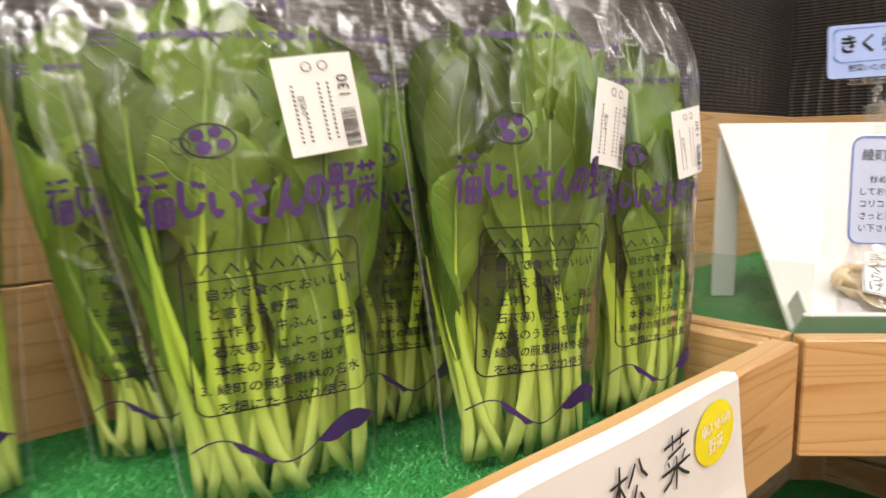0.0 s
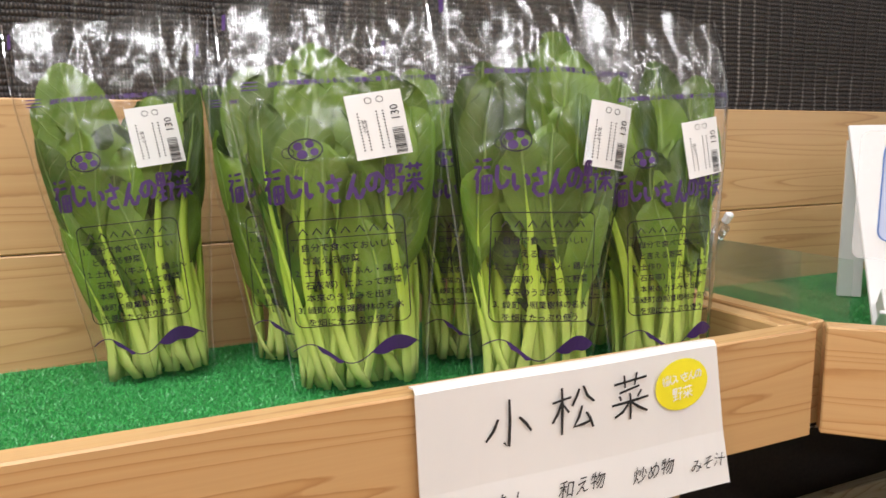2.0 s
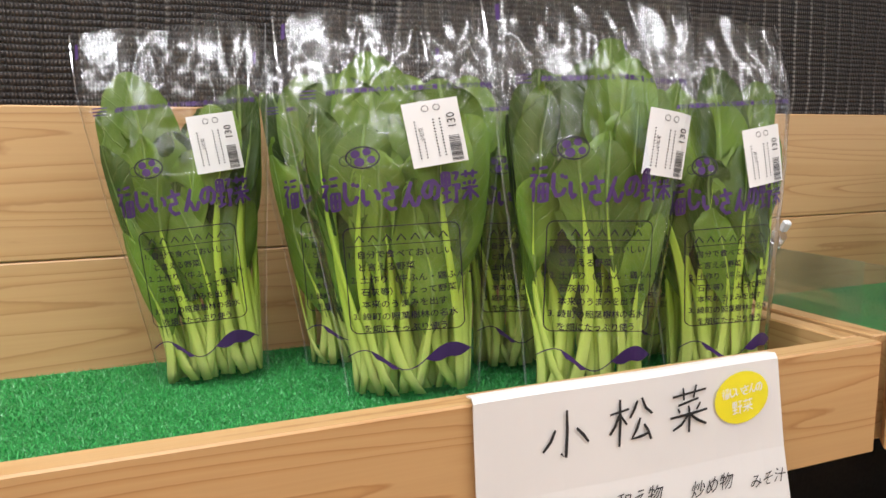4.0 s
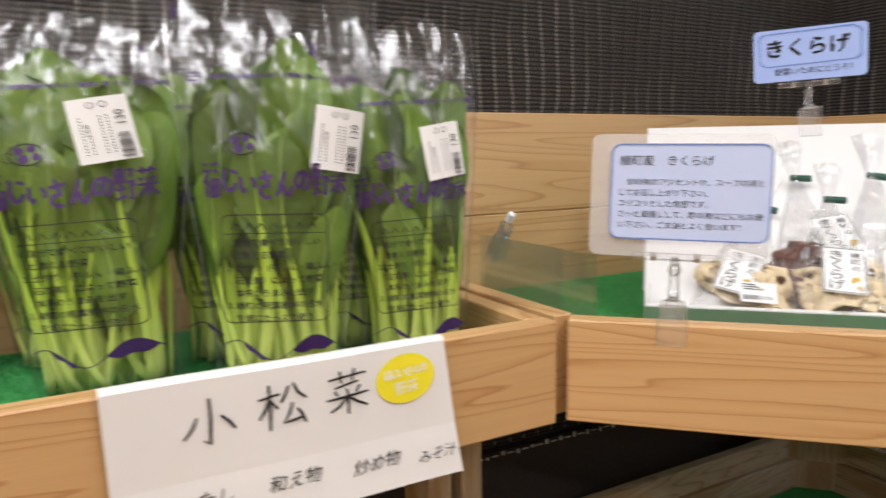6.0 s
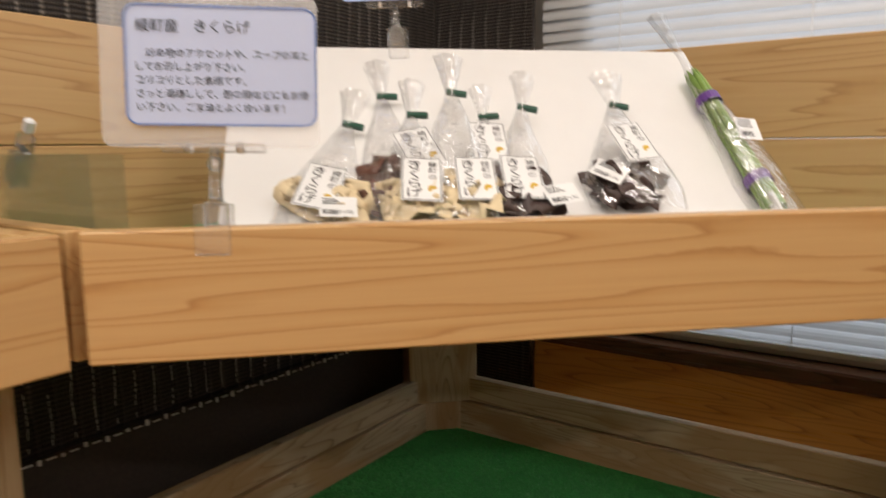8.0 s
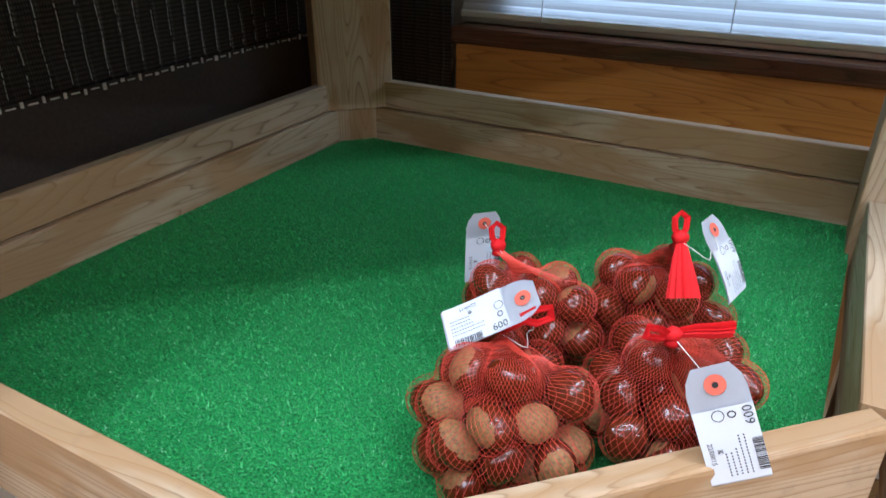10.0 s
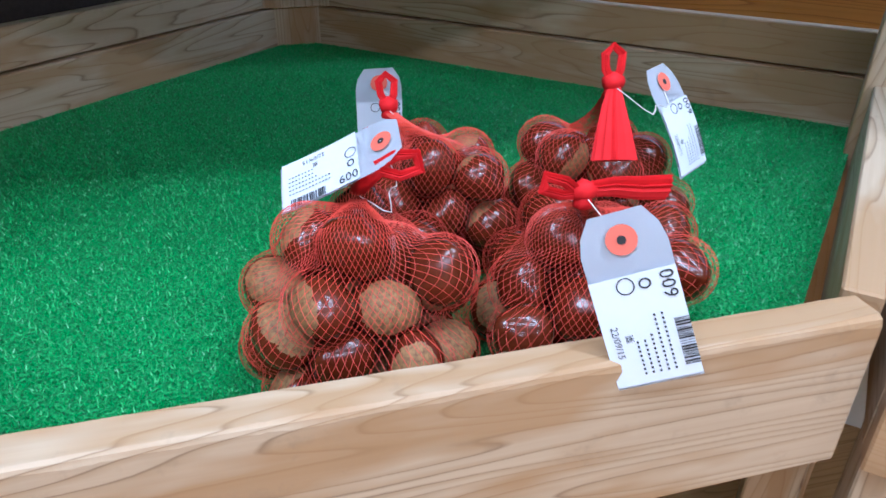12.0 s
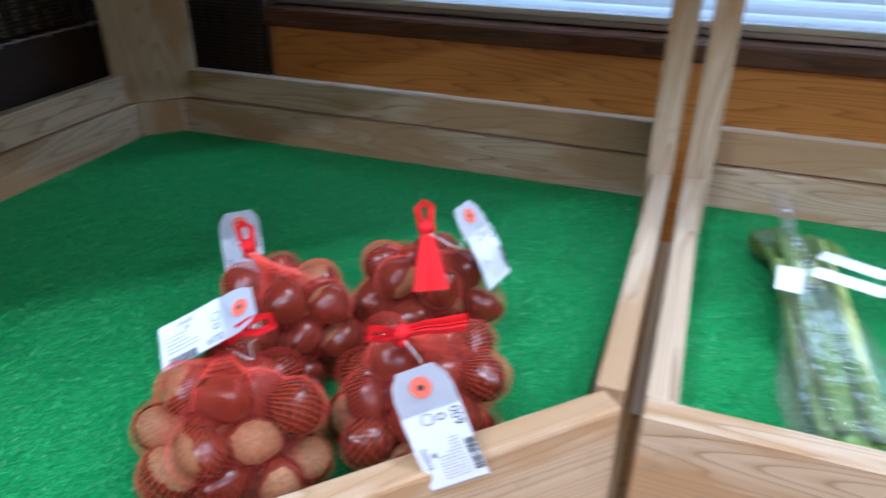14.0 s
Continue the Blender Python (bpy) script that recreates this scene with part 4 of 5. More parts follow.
TAPE = plain("dark_green_tape", (0.012, 0.07, 0.045), 0.4, 0.1)


def small_film(hw, h, deep, seed, twist=0.0):
    """A small gathered bag: full below, pinched at the tape, open ruffle above. x across, y up, z out."""
    bm = bmesh.new()
    n, m = 28, 34
    rings = []
    pinch = 0.76
    for j in range(m + 1):
        k = j / m
        if k < pinch:
            q = k / pinch
            w = hw * (0.92 + 0.3 * q * (1 - q)) * (1 - 0.88 * max(0, (q - 0.2) / 0.8) ** 0.95)
            d = deep * (0.55 + 1.3 * q * (1 - q)) * (1 - 0.9 * q ** 2)
        else:
            q = (k - pinch) / (1 - pinch)
            w = hw * (0.13 + 0.24 * q)
            d = 0.004 + 0.006 * q
        row = []
        for i in range(n):
            a = 2 * math.pi * i / n
            r = 1 + 0.16 * noise.noise(Vector((math.cos(a) * 2.2 + seed, math.sin(a) * 2.2, k * 4))) + 0.10 * math.sin(a * 7 + seed) * k
            row.append(bm.verts.new((w * r * math.cos(a) + twist * k * h, h * k, deep * 0.62 + d * r * math.sin(a))))
        rings.append(row)
    for j in range(m):
        for i in range(n):
            bm.faces.new((rings[j][i], rings[j][(i + 1) % n], rings[j + 1][(i + 1) % n], rings[j + 1][i]))
    return bm


def mushroom(rng, size):
    """A crumpled ear of wood mushroom."""
    bm = bmesh.new()
    n, m = 14, 8
    ph = rng.uniform(0, 20)
    front, back = [], []
    for j in range(m + 1):
        for sideset, off in ((front, 0.0), (back, 0.004)):
            row = []
            for i in range(n):
                a = 2 * math.pi * i / n
                k = j / m
                r = size * k * (1 + 0.3 * noise.noise(Vector((math.cos(a) * 1.3 + ph, math.sin(a) * 1.3, 0))))
                z = size * 0.9 * noise.noise(Vector((r / size * math.cos(a) * 1.8 + ph, r / size * math.sin(a) * 1.8, 5))) + 0.25 * size * (1 - k * k) - off * (1 - 0.9 * k ** 3)
                row.append(bm.verts.new((r * math.cos(a), r * math.sin(a), z)))
            sideset.append(row)
    for rows_, flip in ((front, False), (back, True)):
        for j in range(m):
            for i in range(n):
                f = (rows_[j][i], rows_[j + 1][i], rows_[j + 1][(i + 1) % n], rows_[j][(i + 1) % n])
                bm.faces.new(f[::-1] if flip else f)
    for i in range(n):
        bm.faces.new((front[m][i], back[m][i], back[m][(i + 1) % n], front[m][(i + 1) % n]))
    bmesh.ops.remove_doubles(bm, verts=bm.verts, dist=0.0002)
    return bm


FLAT = pose(0, 0, 0, -90, 0, 0)   # turns lettering from xz to the board's xy


def mushroom_label():
    white, ink, gold = bmesh.new(), bmesh.new(), bmesh.new()
    bar(white, -0.0145, 0.0145, -0.024, 0.024)
    for x0, x1, z0, z1 in ((-0.0137, 0.0137, 0.0226, 0.0232), (-0.0137, 0.0137, -0.0232, -0.0226), (-0.0137, -0.0131, -0.0232, 0.0232), (0.0131, 0.0137, -0.0232, 0.0232)):
        bar(ink, x0, x1, z0, z1, -0.0004)
    for k, ch in enumerate("きくらげ"):
        merge(ink, glyphs(ch, 0.0118), Matrix.Translation((-0.005, -0.0004, 0.0155 - 0.0104 * k)))
    for k, ch in enumerate("綾町の"):
        merge(ink, glyphs(ch, 0.0068), Matrix.Translation((0.0078, -0.0004, 0.0165 - 0.0072 * k)))
    disc(gold, 0.0075, -0.009, 0.0028, 0.0022, 14, -0.0003)
    disc(gold, 0.0055, -0.0115, 0.0014, 0.002, 12, -0.0003)
    return white, ink, gold


GOLD = plain("yellow_print", (0.62, 0.40, 0.04), 0.5, 0.2)
LABEL_MESHES = []
for bm, mat in zip(mushroom_label(), (PAPER, INK, GOLD)):
    me = bpy.data.meshes.new("label")
    bm.to_mesh(me)
    bm.free()
    me.materials.append(mat)
    LABEL_MESHES.append(me)


def mushroom_bag(x, s, hw, h, kind, seed, turn, label_off=(0, 0.05, 0), price=None, lift=0.001, look_label=None):
    rng = random.Random(seed)
    mats = {"pale": MUSH_PALE, "dark": MUSH_DARK, "brown": MUSH_RED}[kind]
    words = {"pale": "clear tied bag of pale wood-ear mushrooms with paper label", "dark": "clear tied bag of black wood-ear mushrooms with paper label", "brown": "clear tied bag of brown wood-ear mushrooms with paper label"}[kind]
    root = thing("mushroom_bag", None, words, "bagged mushrooms", "mushroom bags on the white board")
    deep = 0.019
    part("film", small_film(hw, h, deep, seed * 1.7, math.tan(radians(turn)) * 0.0), FILM_SMALL, root, "thin clear plastic film", smooth=True).visible_shadow = False
    for k in range(11):
        size = rng.uniform(0.017, 0.024)
        mx = rng.uniform(-0.62, 0.62) * hw
        my = 0.014 + rng.uniform(0.0, 0.17) * h
        part("mushroom", mushroom(rng, size), mats, root, smooth=True, m=pose(mx, my, deep * 0.62 + rng.uniform(-0.004, 0.004), rng.uniform(-50, 50), rng.uniform(-50, 50), rng.uniform(0, 360)))
    tape = bmesh.new()
    merge(tape, box(0.021, 0.0075, 0.006, 0.001))
    part("tape", tape, TAPE, root, "dark green closing tape", m=pose(0.006, h * 0.755, deep * 0.62, 0, 0, rng.uniform(-12, 12)))
    lm = pose(label_off[0], label_off[1], deep * 1.5 + 0.001, 0, 0, label_off[2]) @ FLAT @ Matrix.Scale(1.25, 4)
    lab = new("label", LABEL_MESHES[0])
    lab.matrix_world = lm
    lab["label"] = "white paper label with black brush lettering"
    lab.parent = root
    for name, me in (("lettering", LABEL_MESHES[1]), ("yellow_print", LABEL_MESHES[2])):
        ob = new(name, me)
        ob.parent = lab
    if price:
        tag = bmesh.new()
        bar(tag, -0.016, 0.016, -0.013, 0.013)
        pl = part("price_sticker", tag, PAPER, root, "white price sticker", m=pose(price[0], price[1], deep * 1.5 + 0.002, 0, 0, price[2]) @ FLAT)
        ink = bmesh.new()
        merge(ink, glyphs("170", 0.006), Matrix.Translation((0.008, -0.0005, -0.007)))
        barcode(ink, -0.013, 0.002, -0.01, -0.004, rng, -0.0005)
        for r in range(3):
            bar(ink, -0.013, 0.004 - 0.003 * r, 0.003 + 0.003 * r, 0.0042 + 0.003 * r, -0.0005)
        ip = part("sticker_print", ink, INK)
        ip.parent = pl
    root.matrix_world = SLOPE @ Matrix.Translation((x, s, lift)) @ pose(0, 0, 0, 0, 0, turn) @ Matrix.Diagonal((1.18, 1.02, 1.0, 1))
    return root


mushroom_bag(0.166, 0.001, 0.042, 0.215, "pale", 3, -14, (-0.004, 0.048, -4), (0.016, 0.024, 12))
mushroom_bag(0.252, 0.030, 0.036, 0.235, "brown", 5, 1, (0.026, 0.072, 14))
mushroom_bag(0.262, 0.001, 0.036, 0.215, "pale", 8, -6, (0.008, 0.046, 0), lift=0.012)
mushroom_bag(0.313, 0.001, 0.040, 0.262, "pale", 11, -5, (0.014, 0.044, 2), lift=0.014)
mushroom_bag(0.352, 0.030, 0.032, 0.19, "brown", 14, -6, (0.000, 0.082, 3))
mushroom_bag(0.376, 0.001, 0.034, 0.235, "dark", 17, -12, (-0.002, 0.046, 8), (0.034, 0.028, 24), lift=0.012)
mushroom_bag(0.520, 0.022, 0.050, 0.225, "dark", 20, -6, (0.002, 0.088, 14), (-0.030, 0.036, -32))

# bundle of green spears
SPEAR = leaf_material("green_spear", (0.16, 0.30, 0.05), (0.33, 0.48, 0.12), 0.4)
BAND = plain("purple_band", (0.13, 0.05, 0.25), 0.4, 0.1)
bunch = thing("asparagus_bag", None, "bundle of green asparagus in a narrow clear bag", "bagged vegetable")
rng = random.Random(2)
for k in range(7):
    bm = bmesh.new()
    last = None
    ph = rng.uniform(0, 6)
    rad = rng.uniform(0.0038, 0.005)
    for j in range(15):
        y = 0.012 + 0.245 * j / 14 * rng.uniform(0.985, 1.0)
        r = rad * (1.05 - 0.25 * j / 14) * (0.25 if j == 14 else 1.0) * (1.15 if j in (11, 12) else 1)
        ox, oz = 0.009 * math.cos(k * 0.9) * (1 - 0.2 * j / 14), 0.008 * math.sin(k * 0.9)
        row = [bm.verts.new((ox + r * math.cos(a), y, 0.015 + oz + r * math.sin(a))) for a in (2 * math.pi * q / 8 for q in range(8))]
        if last:
            for q in range(8):
                bm.faces.new((last[q], last[(q + 1) % 8], row[(q + 1) % 8], row[q]))
        else:
            bm.faces.new(row)
        last = row
    bm.faces.new(last[::-1])
    part("spear", bm, SPEAR, bunch, smooth=True)
for y in (0.055, 0.195):
    bm = bmesh.new()
    bmesh.ops.create_cone(bm, segments=20, radius1=0.0155, radius2=0.0155, depth=0.014, cap_ends=False)
    part("rubber_band", bm, BAND, bunch, "purple rubber band", m=pose(0, y, 0.015, 90, 0, 0))
part("film", small_film(0.034, 0.38, 0.024, 9.0), FILM_SMALL, bunch, "thin clear plastic film", smooth=True).visible_shadow = False
part("tie", box(0.008, 0.006, 0.006, 0.001), TAPE, bunch, m=pose(0, 0.25, 0.015))
st = bmesh.new()
bar(st, -0.014, 0.014, -0.019, 0.019)
stp = part("price_sticker", st, PAPER, bunch, "white price sticker", m=pose(0.012, 0.125, 0.033, 0, 0, -12) @ FLAT)
ink = bmesh.new()
barcode(ink, -0.011, 0.005, -0.014, -0.006, rng, -0.0005)
for r in range(4):
    bar(ink, -0.011, 0.006, 0.002 + 0.004 * r, 0.0034 + 0.004 * r, -0.0005)
part("sticker_print", ink, INK).parent = stp
bunch.matrix_world = SLOPE @ Matrix.Translation((0.678, 0.002, 0.001)) @ pose(0, 0, 0, 0, 0, 3)

# ---- signs on clear clips ----
SIGN_BLUE = plain("pale_blue_paper", (0.50, 0.58, 0.80), 0.5, 0.03)
SIGN_BLUE2 = plain("blue_paper", (0.36, 0.47, 0.82), 0.5, 0.04)
BORDER_BLUE = plain("blue_border", (0.10, 0.20, 0.52), 0.5, 0.05)
CLEAR = film_material("clear_clip_plastic", 0.04, 0.7, (0.97, 0.97, 0.97), 60.0, 0.15)
PIN = plain("steel_pin", (0.5, 0.5, 0.5), 0.25, 0.1, 20, 1.0)


def clip_parts(parent, height):
    """Clear spring clip: two jaws, a ball stem and a clamping bar above. Foot at z = 0."""
    for y, z0, z1, w in ((-0.006, -0.018, 0.020, 0.026), (0.026, -0.004, 0.020, 0.022)):
        part("jaw", box(w, 0.0035, z1 - z0, 0.0012), CLEAR, parent, m=pose(0, y, (z0 + z1) / 2)).visible_shadow = False
    part("clip_body", box(0.015, 0.026, 0.02, 0.002), CLEAR, parent, m=pose(0, 0.010, 0.012)).visible_shadow = False
    bm = bmesh.new()
    bmesh.ops.create_cone(bm, segments=16, radius1=0.0055, radius2=0.0035, depth=height - 0.022, cap_ends=True)
    part("stem", bm, CLEAR, parent, m=pose(0, 0.012, 0.022 + (height - 0.022) / 2), smooth=True).visible_shadow = False
    bm = bmesh.new()
    bmesh.ops.create_uvsphere(bm, u_segments=14, v_segments=8, radius=0.006)
    part("ball_joint", bm, CLEAR, parent, m=pose(0, 0.012, height - 0.012), smooth=True).visible_shadow = False
    part("spring", box(0.008, 0.02, 0.003, 0.001), PIN, parent, m=pose(0, 0.010, 0.0235))
    part("clamp_bar", box(0.076, 0.007, 0.007, 0.0015), CLEAR, parent, m=pose(0, 0.012, height)).visible_shadow = False
    for x in (-0.019, 0.019):
        part("clamp_pin", box(0.006, 0.009, 0.008, 0.001), PIN, parent, m=pose(x, 0.012, height))


info = thing("info_sign", None, "pale blue laminated notice on a clear clip stand", "sign")
clip_parts(info, 0.062)
sleeve = part("sleeve", sheet(rounded(-0.078, 0.078, -0.056, 0.056, 0.008), 0.0012), SLEEVE, info, "clear laminate sleeve", m=pose(0, 0.006, 0.118))
sleeve.visible_shadow = False
paper = part("notice", sheet(rounded(-0.060, 0.077, -0.040, 0.047, 0.009), 0.0006), SIGN_BLUE, info, "pale blue paper with a blue rim", m=pose(0, 0.0045, 0.118))
bm = bmesh.new()
pts = rounded(-0.0595, 0.0765, -0.0395, 0.0465, 0.0088)
stroke(bm, pts + pts[:2], 0.0012, -0.0008)
ob = part("blue_rim", bm, BORDER_BLUE)
ob.parent = paper
bm = bmesh.new()
merge(bm, left_align(glyphs("綾町産　きくらげ", 0.0102)), Matrix.Translation((-0.052, -0.0009, 0.032)))
for k, line in enumerate(("　炒め物のアクセントや、スープの実と", "してお召し上がり下さい。", "コリコリとした食感です。", "さっと湯通しして、酢の物などにもお使", "い下さい。ごま油とよく合います！")):
    g = left_align(glyphs(line.strip("　"), 0.0069))
    merge(bm, g, Matrix.Translation((-0.052 + (0.007 if line.startswith("　") else 0), -0.0009, 0.0125 - 0.0098 * k)))
ob = part("lettering", bm, INK)
ob.parent = paper
info.matrix_world = pose(0.094, 0.003, 1.098, -4, 1, -2)

blue = thing("blue_sign", None, "small blue handwritten sign on a clear clip stand", "sign")
clip_parts(blue, 0.052)
plate = part("plate", sheet(rounded(-0.068, 0.068, -0.034, 0.034, 0.006), 0.001), SIGN_BLUE2, blue, "blue paper plate", m=pose(0, 0.006, 0.091))
bm = bmesh.new()
wavy = [(x * (1 + 0.02 * math.sin(i * 1.9)), z + 0.0022 * math.sin(i * 2.3)) for i, (x, z) in enumerate(rounded(-0.061, 0.061, -0.012, 0.029, 0.008, 12))]
stroke(bm, wavy + wavy[:1], 0.0011, -0.0008)
part("wavy_rim", bm, BORDER_BLUE).parent = plate
bm = bmesh.new()
for nudge in (-0.0006, 0.0, 0.0006):
    merge(bm, fit_width(glyphs("きくらげ", 0.026), 0.098), Matrix.Translation((-0.002 + nudge, -0.0009, 0.0095 + nudge)))
merge(bm, fit_width(glyphs("野菜いためにどうぞ！", 0.01), 0.092), Matrix.Translation((0.004, -0.0009, -0.0215)))
part("lettering", bm, INK).parent = plate
blue.matrix_world = pose(0.279, 0.394, 1.288, 0, -3, -2)

spare = thing("sign_clip", None, "empty clear plastic sign clip with a white tip", "clip")
for y in (-0.004, 0.008):
    part("jaw", box(0.018, 0.003, 0.034, 0.001), CLEAR, spare, m=pose(0, y, 0.005)).visible_shadow = False
part("clip_body", box(0.013, 0.014, 0.026, 0.002), CLEAR, spare, m=pose(0, 0.002, 0.030)).visible_shadow = False
part("spring", box(0.007, 0.016, 0.004, 0.001), PIN, spare, m=pose(0, 0.002, 0.026))
part("white_tip", box(0.0085, 0.0085, 0.014, 0.002), PLASTIC_WHITE, spare, "white plastic tip", m=pose(0, 0.002, 0.052))
spare.matrix_world = LEFT @ pose(0.052, 0.196, 1.136, 34, 0, 0)

# clear dividers in the corner tray
for fm, x, spans in ((LEFT, 0.046, ((0.012, 0.225), (0.07, 0.222))), (RIGHT, END_V - 0.046, ((0.585, 0.79), (0.64, 0.788)))):
    div = thing("tray_divider", None, "low clear acrylic divider standing on the turf", "divider")
    for k, (y0, y1) in enumerate(spans):
        part("pane", box(0.002, y1 - y0, 0.104, 0.0004), ACRYLIC, div, m=fm @ pose(x + 0.004 * k, (y0 + y1) / 2, 1.103)).visible_shadow = False

# ---- chestnuts in red nets ----


def nut_material():
    n = Nodes("chestnut_shell")
    tex = n.node("ShaderNodeTexCoord")
    sep = n.node("ShaderNodeSeparateXYZ")
    n.link(tex.outputs["Object"], sep.inputs[0])
    v = n.coords((1, 1, 1))
    streak_map = n.node("ShaderNodeMapping", Scale=(260, 260, 30))
    n.link(v, streak_map.inputs["Vector"])
    streak = n.noise(streak_map.outputs[0], 1.0, 3)
    info = n.node("ShaderNodeObjectInfo")
    shell = n.mix(streak, (0.030, 0.0042, 0.0018), (0.135, 0.021, 0.0055))
    shell = n.mix(n.math("MULTIPLY", info.outputs["Random"], 0.35), shell, (0.12, 0.030, 0.010))
    flake = n.ramp(n.noise(v, 330, 5, 0.8), [(0.36, (0, 0, 0)), (0.62, (1, 1, 1))])
    scar = n.mix(flake, (0.085, 0.038, 0.012), (0.37, 0.205, 0.065))
    scar = n.mix(n.math("MULTIPLY", n.noise(v, 70, 3), 0.7), scar, (0.19, 0.09, 0.03))
    edge = n.math("ADD", sep.outputs[2], n.math("MULTIPLY", n.math("SUBTRACT", n.noise(v, 75, 4, 0.7), 0.5), 0.011))
    mask = n.math("LESS_THAN", edge, -0.0072)
    c = n.mix(mask, shell, scar)
    rough = n.math("ADD", n.math("MULTIPLY", mask, 0.5), 0.2)
    return n.surface(c, rough, n.bump(n.noise(v, 300, 2), 0.15, 0.0008), 0, 0.5)


NUT = nut_material()
NET = plain("red_net", (0.60, 0.010, 0.012), 0.7, 0.2, 90, 0.0, 0.2)
NET_THREAD = plain("orange_red_thread", (0.56, 0.050, 0.025), 0.6, 0.3)
RING = plain("red_paper_ring", (0.62, 0.13, 0.08), 0.6, 0.08)
TAG = plain("white_tag_card", (0.60, 0.63, 0.69), 0.6, 0.03)
TAG_STICKER = plain("tag_sticker", (0.61, 0.645, 0.71), 0.5, 0.02)
THREAD = plain("white_thread", (0.75, 0.72, 0.68), 0.6, 0.05)


def nut_mesh(k):
    bm = bmesh.new()
    bmesh.ops.create_uvsphere(bm, u_segments=20, v_segments=14, radius=0.019)
    for v in bm.verts:
        x, y, z = v.co
        t = z / 0.019
        pinch = 1 - 0.30 * max(0, t) ** 2
        v.co = (x * pinch * 1.06, y * pinch * (0.80 + 0.06 * k), z * (1.0 + 0.16 * max(0, t) ** 5) * (0.92 if t > 0 else 0.74))
        v.co += v.co.normalized() * 0.0006 * noise.noise(v.co * 90 + Vector((k, 0, 0)))
    me = bpy.data.meshes.new("chestnut")
    bm.to_mesh(me)
    bm.free()
    for p in me.polygons:
        p.use_smooth = True
    me.materials.append(NUT)
    return me


NUTS = [nut_mesh(k) for k in range(3)]


def pack(rng, count, rx, ry, rz, r=0.0177):
    """Settles balls into a rounded heap."""
    p = rng.normal(size=(count, 3)) * (rx * 0.5, ry * 0.5, rz * 0.5)
    for it in range(260):
        d = p[:, None] - p[None]
        ln = np.linalg.norm(d, axis=2) + np.eye(count)
        push = np.maximum(0, 2 * r - ln) / ln
        np.fill_diagonal(push, 0)
        p += 0.35 * (d * push[:, :, None]).sum(1)
        p *= 1 - 0.012 * (np.abs(p) / (rx, ry, rz)) ** 2
        p[:, 2] -= 0.00025
        p[:, 2] = np.maximum(p[:, 2], -rz)
    return p


def tube(pts, rad, n=5, flat=1.0, rib=0.0):
    """A tube along points, ribbed like a bundle of strands if asked."""
    bm = bmesh.new()
    pts = [Vector(p) for p in pts]
    last = None
    for i, p in enumerate(pts):
        d = (pts[min(i + 1, len(pts) - 1)] - pts[max(i - 1, 0)]).normalized()
        a = d.cross(Vector((0.3, 0.9, 0.2))).normalized()
        b = d.cross(a)
        r = rad[i] if isinstance(rad, (list, tuple)) else rad
        row = [bm.verts.new(p + (a * math.cos(q) + b * flat * math.sin(q)) * r * (1 + rib * (-1) ** k)) for k, q in ((k, 2 * math.pi * k / n) for k in range(n))]
        if last:
            for k in range(n):
                bm.faces.new((last[k], last[(k + 1) % n], row[(k + 1) % n], row[k]))
        else:
            bm.faces.new(row[::-1])
        last = row
    bm.faces.new(last)
    return bm


